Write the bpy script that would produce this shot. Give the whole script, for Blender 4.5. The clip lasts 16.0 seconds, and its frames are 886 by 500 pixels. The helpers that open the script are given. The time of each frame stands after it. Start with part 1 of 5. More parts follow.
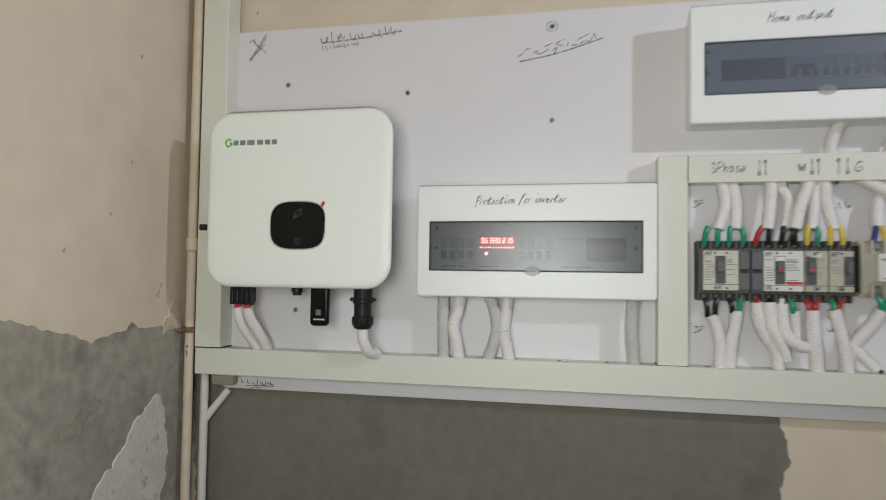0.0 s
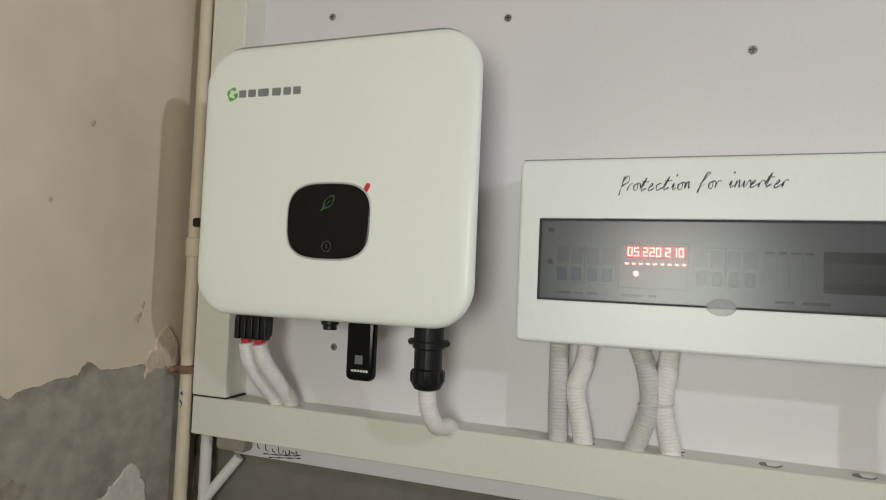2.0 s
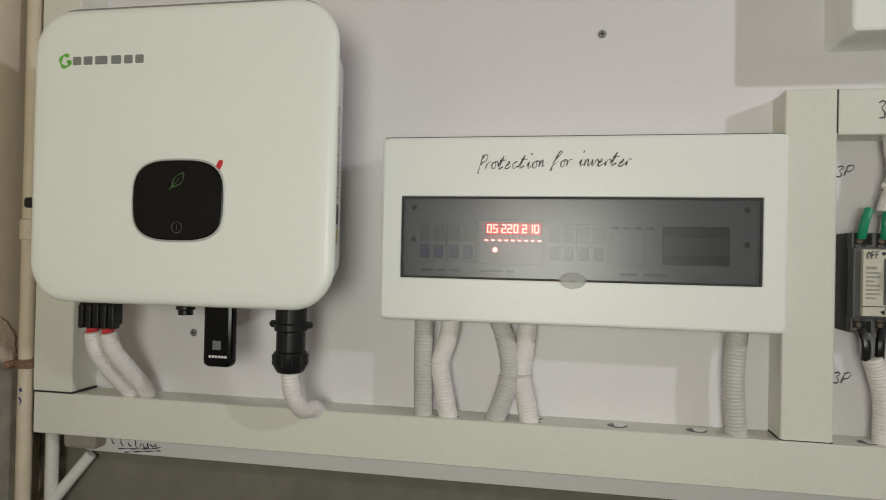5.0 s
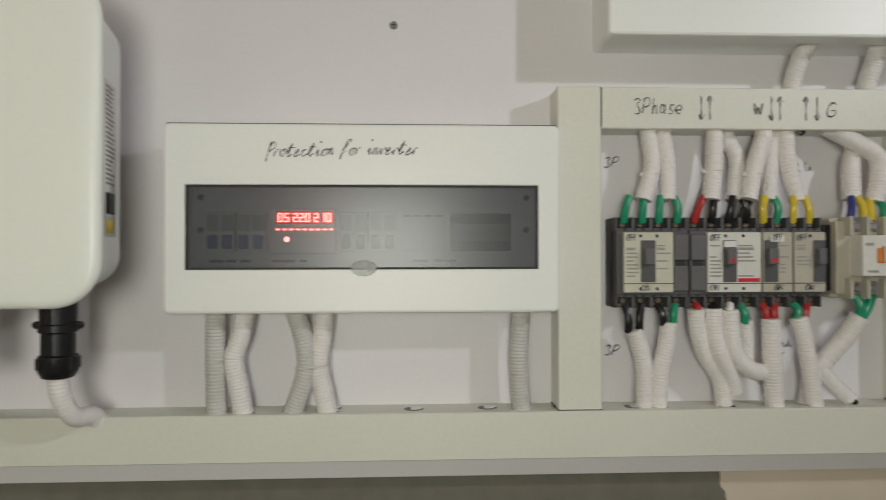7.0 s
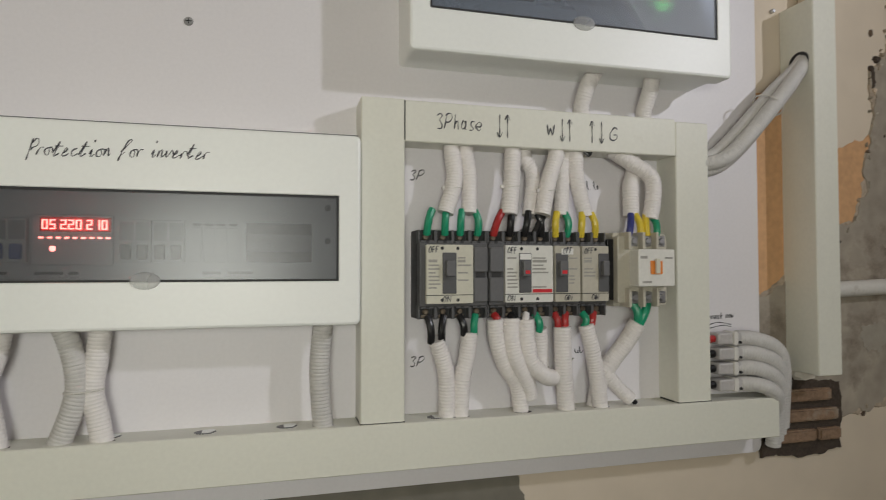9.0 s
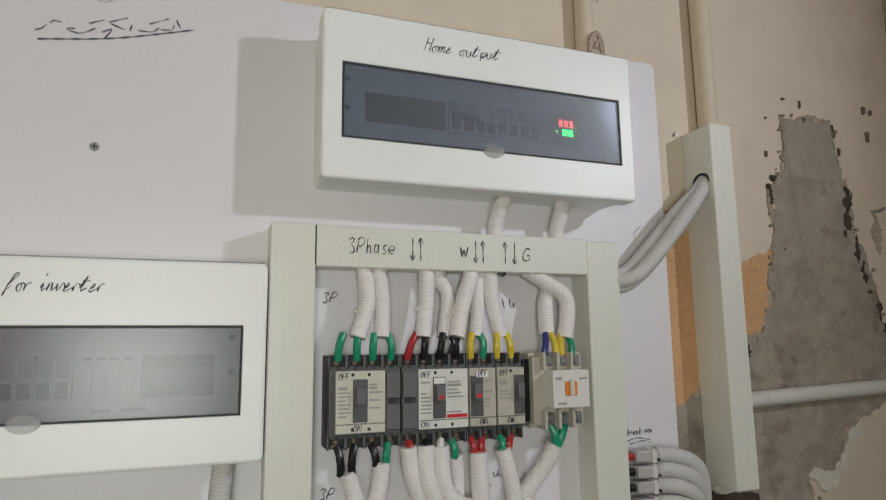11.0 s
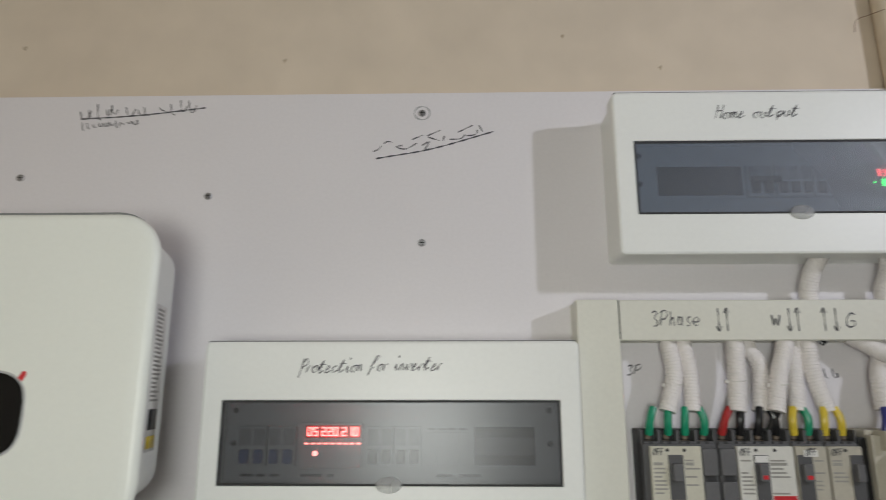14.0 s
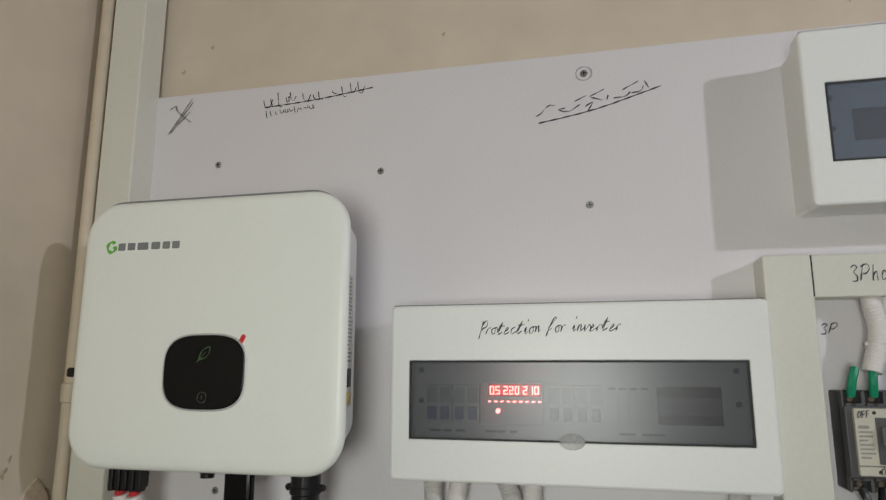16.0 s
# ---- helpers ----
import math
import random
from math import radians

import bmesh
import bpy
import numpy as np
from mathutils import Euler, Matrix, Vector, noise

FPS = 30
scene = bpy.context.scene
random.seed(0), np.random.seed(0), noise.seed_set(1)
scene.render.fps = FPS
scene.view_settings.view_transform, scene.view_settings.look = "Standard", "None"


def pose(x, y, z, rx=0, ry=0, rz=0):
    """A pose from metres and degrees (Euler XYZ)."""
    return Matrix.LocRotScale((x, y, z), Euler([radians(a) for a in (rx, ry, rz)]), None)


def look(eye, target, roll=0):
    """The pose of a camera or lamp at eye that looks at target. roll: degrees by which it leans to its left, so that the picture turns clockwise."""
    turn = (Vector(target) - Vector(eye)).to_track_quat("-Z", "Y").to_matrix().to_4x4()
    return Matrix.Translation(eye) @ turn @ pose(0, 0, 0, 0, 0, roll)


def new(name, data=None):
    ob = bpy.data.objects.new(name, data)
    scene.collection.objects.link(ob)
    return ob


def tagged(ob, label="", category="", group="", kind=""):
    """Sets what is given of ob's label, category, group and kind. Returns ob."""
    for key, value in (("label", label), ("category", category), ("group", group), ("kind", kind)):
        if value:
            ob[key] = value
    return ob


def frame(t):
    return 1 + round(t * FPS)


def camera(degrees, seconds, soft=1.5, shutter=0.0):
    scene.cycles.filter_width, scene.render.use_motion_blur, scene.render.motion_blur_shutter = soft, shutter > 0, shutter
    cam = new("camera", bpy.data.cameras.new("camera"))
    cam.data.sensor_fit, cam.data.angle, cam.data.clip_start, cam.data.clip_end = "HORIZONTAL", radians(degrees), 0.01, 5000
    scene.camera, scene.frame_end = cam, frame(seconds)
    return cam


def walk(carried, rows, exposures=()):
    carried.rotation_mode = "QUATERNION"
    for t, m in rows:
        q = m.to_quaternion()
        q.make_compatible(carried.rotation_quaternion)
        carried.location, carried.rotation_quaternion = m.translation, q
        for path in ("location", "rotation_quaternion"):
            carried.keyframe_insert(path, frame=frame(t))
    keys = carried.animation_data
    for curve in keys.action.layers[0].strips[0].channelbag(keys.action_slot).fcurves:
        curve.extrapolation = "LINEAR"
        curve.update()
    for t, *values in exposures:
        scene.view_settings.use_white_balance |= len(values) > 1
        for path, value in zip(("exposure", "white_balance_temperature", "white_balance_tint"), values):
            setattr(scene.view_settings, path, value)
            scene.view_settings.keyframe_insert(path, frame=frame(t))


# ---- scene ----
cam = camera(69.9, 16.0, soft=0.95, shutter=0.5)
PATH = [
    (0, (0.313, -1.453, 1.181), (-0.088, 0.505, 1.262), 0.8),
    (0.5, (0.268, -1.262, 1.181), (-0.228, 0.675, 1.221), 1.2),
    (1, (0.183, -1.08, 1.208), (-0.395, 0.833, 1.295), 2.5),
    (1.5, (0.173, -0.972, 1.222), (-0.496, 0.909, 1.329), 3.5),
    (2, (0.173, -0.929, 1.219), (-0.513, 0.948, 1.298), 2.4),
    (2.5, (0.169, -0.913, 1.219), (-0.488, 0.976, 1.218), 2.4),
    (3, (0.17, -0.915, 1.222), (-0.475, 0.978, 1.24), 2.6),
    (3.5, (0.176, -0.913, 1.219), (-0.436, 0.99, 1.283), 2.5),
    (4, (0.188, -0.914, 1.223), (-0.308, 1.022, 1.274), 2.1),
    (6.5, (0.262, -0.91, 1.214), (0.161, 1.087, 1.217), 0.1),
    (7, (0.295, -0.906, 1.21), (0.383, 1.092, 1.227), -0.1),
    (7.5, (0.316, -0.9, 1.206), (0.563, 1.085, 1.205), -0.2),
    (8, (0.332, -0.9, 1.203), (0.69, 1.067, 1.214), -0.5),
    (10.5, (0.404, -0.906, 1.249), (1.1, 0.957, 1.469), 0.1),
    (11, (0.412, -0.916, 1.273), (1.105, 0.936, 1.573), -0.7),
    (11.5, (0.408, -0.918, 1.287), (1.071, 0.935, 1.645), -1.3),
    (12, (0.403, -0.922, 1.298), (1.025, 0.936, 1.702), -1.8),
    (12.5, (0.392, -0.929, 1.303), (0.959, 0.94, 1.729), -1.6),
    (13, (0.368, -0.931, 1.297), (0.784, 0.973, 1.744), -1.5),
    (13.5, (0.341, -0.942, 1.298), (0.543, 0.994, 1.759), -0.6),
    (14, (0.319, -0.956, 1.308), (0.276, 0.993, 1.755), 0.0),
    (14.5, (0.3, -0.962, 1.305), (0.111, 0.979, 1.749), 0.4),
    (15, (0.281, -0.967, 1.305), (-0.006, 0.965, 1.732), 0.8),
    (15.5, (0.262, -0.973, 1.301), (-0.108, 0.948, 1.719), 0.9),
    (16, (0.258, -0.979, 1.296), (-0.185, 0.938, 1.651), -0.0),
]
walk(cam, [(t, look(eye, target, roll)) for t, eye, target, roll in PATH],
     exposures=[(0, -0.15, 6050, 7), (2, -0.21, 6300, 6), (4, -0.29, 6450, 6), (7, -0.36, 6480, 6), (8.5, -0.37, 6450, 7), (10.5, -0.29, 6250, 8), (12.5, -0.31, 6150, 8), (14.5, -0.39, 6150, 8), (16, -0.42, 6150, 8)])

# ---- world and lamps ----
world = bpy.data.worlds.new("world")
scene.world = world
world.use_nodes = True
wn = world.node_tree.nodes
sky = wn.new("ShaderNodeTexSky")
sky.sky_type, sky.sun_disc = "NISHITA", False
sky.sun_elevation, sky.sun_rotation = radians(50), radians(200)
wn["Background"].inputs["Strength"].default_value = 0.1
world.node_tree.links.new(sky.outputs["Color"], wn["Background"].inputs["Color"])


def lamp(name, kind, energy, color, m, **kw):
    data = bpy.data.lights.new(name, kind)
    data.energy, data.color = energy, color
    for k, v in kw.items():
        if k == "radius":
            data.shadow_soft_size = v
        if k == "size":
            data.shape, data.size, data.size_y = "RECTANGLE", v[0], v[1]
    ob = new(name, data)
    ob.matrix_world = m
    return ob


lamp("wall_lamp", "AREA", 15.2, (0.945, 0.925, 1.0), look((1.83, -1.20, 1.98), (-1.0, -1.12, 1.98)), size=(0.06, 0.06))
# Added fixed light, standing in for a torch held at the camera.
lamp("torch_stand_in", "AREA", 12.8, (0.985, 0.965, 0.865), look((0.19, -1.715, 1.20), (0.19, 0, 1.28)), size=(0.44, 0.46))

# ---- materials ----


def material(name, color, rough=0.5, vary=0.08, scale=6.0, fine=120.0, bump=0.0, metal=0.0, dirt=None, dirt_at=0.62, specular=0.5, emit=0.0):
    m = bpy.data.materials.new(name)
    m.use_nodes = True
    nt = m.node_tree
    n, l = nt.nodes, nt.links
    b = n["Principled BSDF"]
    b.inputs["Metallic"].default_value = metal
    b.inputs["Specular IOR Level"].default_value = specular
    tc = n.new("ShaderNodeTexCoord")
    big, small = n.new("ShaderNodeTexNoise"), n.new("ShaderNodeTexNoise")
    big.inputs["Scale"].default_value, big.inputs["Detail"].default_value = scale, 6
    small.inputs["Scale"].default_value, small.inputs["Detail"].default_value = fine, 4
    for t in (big, small):
        l.new(tc.outputs["Object"], t.inputs["Vector"])
    add = n.new("ShaderNodeMath")
    add.operation = "ADD"
    l.new(big.outputs["Fac"], add.inputs[0])
    l.new(small.outputs["Fac"], add.inputs[1])
    ramp = n.new("ShaderNodeMapRange")
    ramp.inputs["From Min"].default_value, ramp.inputs["From Max"].default_value = 0.7, 1.3
    l.new(add.outputs[0], ramp.inputs["Value"])
    mix = n.new("ShaderNodeMix")
    mix.data_type = "RGBA"
    lo = [c * (1 - vary) for c in color]
    hi = [min(1, c * (1 + vary)) for c in color]
    mix.inputs["A"].default_value, mix.inputs["B"].default_value = (*lo, 1), (*hi, 1)
    l.new(ramp.outputs["Result"], mix.inputs["Factor"])
    out = mix.outputs["Result"]
    if dirt:
        d = n.new("ShaderNodeTexNoise")
        d.inputs["Scale"].default_value, d.inputs["Detail"].default_value, d.inputs["Roughness"].default_value = scale * 1.7, 9, 0.65
        l.new(tc.outputs["Object"], d.inputs["Vector"])
        r2 = n.new("ShaderNodeMapRange")
        r2.inputs["From Min"].default_value, r2.inputs["From Max"].default_value = dirt_at, dirt_at + 0.12
        l.new(d.outputs["Fac"], r2.inputs["Value"])
        m2 = n.new("ShaderNodeMix")
        m2.data_type = "RGBA"
        l.new(r2.outputs["Result"], m2.inputs["Factor"])
        l.new(out, m2.inputs["A"])
        m2.inputs["B"].default_value = (*dirt, 1)
        out = m2.outputs["Result"]
    l.new(out, b.inputs["Base Color"])
    rr = n.new("ShaderNodeMapRange")
    rr.inputs["To Min"].default_value, rr.inputs["To Max"].default_value = max(0, rough - 0.06), min(1, rough + 0.06)
    l.new(big.outputs["Fac"], rr.inputs["Value"])
    l.new(rr.outputs["Result"], b.inputs["Roughness"])
    if bump:
        bp = n.new("ShaderNodeBump")
        bp.inputs["Strength"].default_value, bp.inputs["Distance"].default_value = bump, 0.004
        l.new(add.outputs[0], bp.inputs["Height"])
        l.new(bp.outputs["Normal"], b.inputs["Normal"])
    if emit:
        b.inputs["Emission Color"].default_value = (*color, 1)
        b.inputs["Emission Strength"].default_value = emit
    return m


def pane_material(name, tint, haze, rough, dust=(0.34, 0.34, 0.35), ior=1.5):
    m = bpy.data.materials.new(name)
    m.use_nodes = True
    n, l = m.node_tree.nodes, m.node_tree.links
    n.remove(n["Principled BSDF"])
    tr, df, gl = n.new("ShaderNodeBsdfTransparent"), n.new("ShaderNodeBsdfDiffuse"), n.new("ShaderNodeBsdfGlossy")
    tr.inputs["Color"].default_value = (*tint, 1)
    df.inputs["Color"].default_value = (*dust, 1)
    gl.inputs["Color"].default_value = (1, 1, 1, 1)
    gl.inputs["Roughness"].default_value = rough
    ns = n.new("ShaderNodeTexNoise")
    ns.inputs["Scale"].default_value, ns.inputs["Detail"].default_value = 14, 5
    tc = n.new("ShaderNodeTexCoord")
    l.new(tc.outputs["Object"], ns.inputs["Vector"])
    mr = n.new("ShaderNodeMapRange")
    mr.inputs["To Min"].default_value, mr.inputs["To Max"].default_value = haze * 0.6, haze * 1.4
    l.new(ns.outputs["Fac"], mr.inputs["Value"])
    a, b = n.new("ShaderNodeMixShader"), n.new("ShaderNodeMixShader")
    l.new(mr.outputs["Result"], a.inputs["Fac"])
    l.new(tr.outputs[0], a.inputs[1])
    l.new(df.outputs[0], a.inputs[2])
    fr = n.new("ShaderNodeFresnel")
    fr.inputs["IOR"].default_value = ior
    l.new(fr.outputs[0], b.inputs["Fac"])
    l.new(a.outputs[0], b.inputs[1])
    l.new(gl.outputs[0], b.inputs[2])
    l.new(b.outputs[0], n["Material Output"].inputs["Surface"])
    return m


PAINT = material("beige_wall_paint", (0.70, 0.605, 0.485), 0.75, 0.065, 1.6, 11, 0.16, dirt=(0.62, 0.525, 0.41), dirt_at=0.66)
CEMENT = material("grey_cement_plaster", (0.185, 0.172, 0.14), 0.85, 0.14, 3, 30, 0.12, dirt=(0.15, 0.14, 0.12), dirt_at=0.58)
CEMENTL = material("pale_cement_plaster", (0.35, 0.322, 0.268), 0.88, 0.24, 3.2, 34, 0.22, dirt=(0.23, 0.21, 0.175), dirt_at=0.55)
CEMENT2 = material("rough_brown_cement", (0.355, 0.312, 0.255), 0.92, 0.28, 4.0, 26, 0.35, dirt=(0.205, 0.17, 0.135), dirt_at=0.54)
FRINGE = material("brown_undercoat", (0.45, 0.37, 0.285), 0.9, 0.25, 22, 120, 0.4, dirt=(0.22, 0.17, 0.12), dirt_at=0.56)
SMEAR = material("pale_filler_smear", (0.37, 0.335, 0.28), 0.9, 0.1, 7, 60, 0.15, dirt=(0.32, 0.285, 0.235), dirt_at=0.55)
LIME = material("white_lime_plaster", (0.66, 0.62, 0.55), 0.85, 0.12, 14, 90, 0.35, dirt=(0.36, 0.33, 0.29), dirt_at=0.58)
PEACH = material("old_peach_paint", (0.62, 0.36, 0.18), 0.75, 0.12, 8, 90, 0.3)
BOARD = material("white_laminate", (0.77, 0.745, 0.765), 0.45, 0.025, 4, 200, 0.0, dirt=(0.71, 0.69, 0.70), dirt_at=0.68)
BOARD_EDGE = material("raw_board_edge", (0.45, 0.33, 0.22), 0.8, 0.15, 20, 200)
DUCT = material("ivory_duct_plastic", (0.755, 0.75, 0.665), 0.42, 0.03, 5, 160, 0.02, dirt=(0.66, 0.63, 0.54), dirt_at=0.68)
BOXWHITE = material("white_enclosure_plastic", (0.885, 0.90, 0.87), 0.38, 0.02, 5, 160, 0.02, dirt=(0.72, 0.71, 0.66), dirt_at=0.70)
INVERTER = material("inverter_white_coat", (0.88, 0.905, 0.85), 0.36, 0.015, 4, 220, 0.015)
ALU = material("grey_aluminium", (0.52, 0.53, 0.53), 0.45, 0.06, 10, 200, 0.05, metal=0.4)
INVBACK = material("pale_inverter_back", (0.80, 0.81, 0.78), 0.45, 0.03, 8, 200, 0.03)
PLATE = material("inner_shield_grey", (0.60, 0.60, 0.59), 0.5, 0.04, 20, 200)
MARKGREY = material("mark_grey", (0.22, 0.23, 0.23), 0.5, 0.1, 60, 300)
BLACKGLOSS = material("black_gloss_screen", (0.004, 0.004, 0.0045), 0.2, 0.1, 8, 60, specular=0.22)
BLACK = material("black_plastic", (0.010, 0.010, 0.011), 0.4, 0.2, 20, 200, 0.08, specular=0.35)
DARK = material("dark_recess", (0.03, 0.03, 0.032), 0.7, 0.2, 20, 200)
INK = material("black_marker_ink", (0.06, 0.06, 0.07), 0.6, 0.3, 60, 300)
PENCIL = material("pencil_grey", (0.42, 0.42, 0.43), 0.7, 0.2, 60, 300)
PRINTLIGHT = material("faint_print", (0.34, 0.33, 0.30), 0.5, 0.1, 60, 300)
GREYINK = material("grey_print", (0.16, 0.165, 0.17), 0.5, 0.1, 60, 300)
CONDUIT = material("white_corrugated_plastic", (0.82, 0.785, 0.765), 0.5, 0.04, 25, 200, 0.03)
GREYCOND = material("grey_and_shaded_conduit", (0.60, 0.585, 0.565), 0.55, 0.06, 25, 200, 0.03)
PVC = material("white_pvc_pipe", (0.68, 0.66, 0.62), 0.45, 0.06, 12, 160, 0.04, dirt=(0.45, 0.41, 0.35), dirt_at=0.64)
PIPEPAINT = material("painted_pipe", (0.67, 0.575, 0.44), 0.55, 0.06, 9, 40, 0.10, dirt=(0.50, 0.40, 0.27), dirt_at=0.62)
RUST = material("rusty_metal", (0.23, 0.13, 0.08), 0.8, 0.3, 60, 300, 0.6)
STEEL = material("screw_steel", (0.42, 0.42, 0.43), 0.38, 0.1, 60, 300, 0.05, metal=0.9)
MCGREY = material("breaker_grey", (0.088, 0.088, 0.092), 0.5, 0.08, 20, 200, 0.05)
MCMID = material("breaker_handle_grey", (0.13, 0.13, 0.135), 0.45, 0.08, 20, 200, 0.05)
MCDARK = material("breaker_dark_grey", (0.015, 0.015, 0.016), 0.5, 0.1, 20, 200, 0.05)
MCFACE = material("breaker_cream_face", (0.62, 0.60, 0.50), 0.5, 0.05, 30, 200, 0.02)
MCLIGHT = material("breaker_white_face", (0.71, 0.70, 0.65), 0.5, 0.05, 30, 200, 0.02)
CONTBODY = material("contactor_beige", (0.50, 0.47, 0.39), 0.5, 0.06, 30, 200, 0.03)
GREEN = material("green_tape", (0.02, 0.30, 0.16), 0.35, 0.15, 60, 300, 0.1)
YELLOW = material("yellow_tape", (0.72, 0.55, 0.05), 0.35, 0.15, 60, 300, 0.1)
REDTAPE = material("red_tape", (0.42, 0.03, 0.03), 0.35, 0.15, 60, 300, 0.1)
BLUETAPE = material("blue_tape", (0.04, 0.05, 0.22), 0.35, 0.15, 60, 300, 0.1)
BLACKTAPE = material("black_tape", (0.012, 0.012, 0.013), 0.3, 0.2, 60, 300, 0.1)
REDPLASTIC = material("red_plastic", (0.62, 0.03, 0.04), 0.4, 0.1, 60, 300)
ORANGE = material("orange_plastic", (0.75, 0.24, 0.04), 0.4, 0.1, 60, 300)
BLUE = material("blue_toggle", (0.02, 0.07, 0.32), 0.4, 0.1, 60, 300)
LOGOGREEN = material("logo_green", (0.16, 0.50, 0.06), 0.4, 0.05, 60, 300)
PAPER = material("label_paper", (0.78, 0.77, 0.74), 0.6, 0.04, 60, 300)
MODULE = material("module_grey", (0.58, 0.58, 0.57), 0.5, 0.05, 30, 200)
RATING = material("grey_rating_panel", (0.33, 0.33, 0.33), 0.5, 0.12, 60, 300)
REDLED = material("red_led", (1.0, 0.20, 0.16), 0.5, 0, emit=14.0)
REDLOW = material("dim_red_led", (1.0, 0.07, 0.06), 0.5, 0, emit=6.0)
REDGLOW = material("red_lit_window", (0.45, 0.02, 0.02), 0.4, 0, emit=0.45)
GREENLED = material("green_led", (0.05, 1.0, 0.10), 0.5, 0, emit=8.0)
PANE = pane_material("smoked_cover", (0.63, 0.64, 0.665), 0.06, 0.28, ior=1.45)
PANE2 = pane_material("bluish_smoked_cover", (0.68, 0.725, 0.80), 0.13, 0.5, (0.30, 0.35, 0.43), ior=1.6)
CLEAR = pane_material("clear_plastic_tab", (0.92, 0.92, 0.92), 0.3, 0.5, (0.52, 0.52, 0.52))
TERMINAL = material("dull_terminal", (0.20, 0.16, 0.12), 0.5, 0.3, 60, 300, 0.1, metal=0.6)
BRICK = material("old_brown_brick", (0.26, 0.17, 0.11), 0.9, 0.3, 14, 120, 0.6, dirt=(0.33, 0.28, 0.22), dirt_at=0.55)
CHIP = material("brown_paint_chip", (0.21, 0.155, 0.115), 0.9, 0.35, 60, 200, 0.4, dirt=(0.12, 0.09, 0.07), dirt_at=0.5)
ICONGREEN = material("dim_green_print", (0.05, 0.12, 0.04), 0.4, 0.1, 60, 300)
ICONGREY = material("dim_grey_print", (0.07, 0.075, 0.075), 0.4, 0.1, 60, 300)
PLUGGREY = material("grey_plug_plastic", (0.48, 0.46, 0.45), 0.45, 0.1, 30, 200, 0.05)
DARKCHIP = material("dark_chipped_plaster", (0.065, 0.048, 0.036), 0.9, 0.3, 40, 200, 0.5)
SCUFF = material("brown_scuff", (0.47, 0.385, 0.28), 0.85, 0.2, 40, 200, 0.2)
DARKCEMENT = material("damp_cement", (0.305, 0.27, 0.22), 0.9, 0.2, 8, 90, 0.3)
LIMEPINK = material("pinkish_plaster", (0.62, 0.51, 0.40), 0.9, 0.16, 30, 120, 0.6)
FLOOR = material("grey_concrete_floor", (0.13, 0.12, 0.105), 0.8, 0.15, 3, 60, 0.3)
WOOD = material("torch_frame_brown", (0.25, 0.15, 0.08), 0.5, 0.2, 12, 120, 0.1)

# ---- building helpers ----
ORIGIN = {}


def thing(name, loc, label, category, group="", kind=""):
    ob = new(name)
    ob.location = loc
    ob.empty_display_size = 0.05
    ORIGIN[ob.name] = Vector(loc)
    return tagged(ob, label, category, group, kind)


def mesh_object(name, bm, mat, loc=(0, 0, 0), smooth=True):
    bmesh.ops.recalc_face_normals(bm, faces=bm.faces)
    me = bpy.data.meshes.new(name)
    bm.to_mesh(me)
    bm.free()
    for m in mat if isinstance(mat, (list, tuple)) else [mat]:
        me.materials.append(m)
    if smooth:
        me.shade_smooth()
        me.set_sharp_from_angle(angle=radians(35))
        for p in me.polygons:
            if p.area > 4e-5 and max(abs(c) for c in p.normal) > 0.99995:
                p.use_smooth = False
    ob = new(name, me)
    ob.location = loc
    ORIGIN[ob.name] = Vector(loc)
    return ob


def part(name, bm, mat, parent, label=""):
    o = ORIGIN[parent.name]
    bmesh.ops.translate(bm, vec=-o, verts=bm.verts)
    ob = mesh_object(name, bm, mat)
    ob.parent = parent
    ORIGIN[ob.name] = o
    return tagged(ob, label)


def single(name, bm, mat, loc, label, category, group="", kind=""):
    bmesh.ops.translate(bm, vec=-Vector(loc), verts=bm.verts)
    return tagged(mesh_object(name, bm, mat, loc), label, category, group, kind)


def loft(bm, loops, cap0=True, cap1=True, closed=False):
    rows = [[bm.verts.new(p) for p in lp] for lp in loops]
    n = len(rows[0])
    pairs = list(zip(rows, rows[1:])) + ([(rows[-1], rows[0])] if closed else [])
    for a, b in pairs:
        for i in range(n):
            bm.faces.new((a[i], a[(i + 1) % n], b[(i + 1) % n], b[i]))
    if cap0:
        bm.faces.new(rows[0])
    if cap1:
        bm.faces.new(rows[-1])
    return bm


def ring(x0, x1, z0, z1, r, y, n=4):
    """A rounded rectangle in the plane y."""
    pts = []
    for cx, cz, a0 in ((x1 - r, z1 - r, 0), (x0 + r, z1 - r, 90), (x0 + r, z0 + r, 180), (x1 - r, z0 + r, 270)):
        for i in range(n + 1):
            a = radians(a0 + 90 * i / n)
            pts.append((cx + r * math.cos(a), y, cz + r * math.sin(a)))
    return pts


def slab(x0, x1, z0, z1, yf, yb, r=0.002, bev=0.0015, bm=None, n=2):
    """A block whose face towards the room is at yf, with rounded corners and a softened front edge."""
    bm = bm or bmesh.new()
    r = min(r, (x1 - x0) * 0.49, (z1 - z0) * 0.49)
    q = max(r - bev, 0.0002)
    k = bev * 0.3
    return loft(bm, [ring(x0, x1, z0, z1, r, yb, n), ring(x0, x1, z0, z1, r, yf + bev, n),
                     ring(x0 + k, x1 - k, z0 + k, z1 - k, max(r - k, 0.0002), yf + k, n),
                     ring(x0 + bev, x1 - bev, z0 + bev, z1 - bev, q, yf, n)])


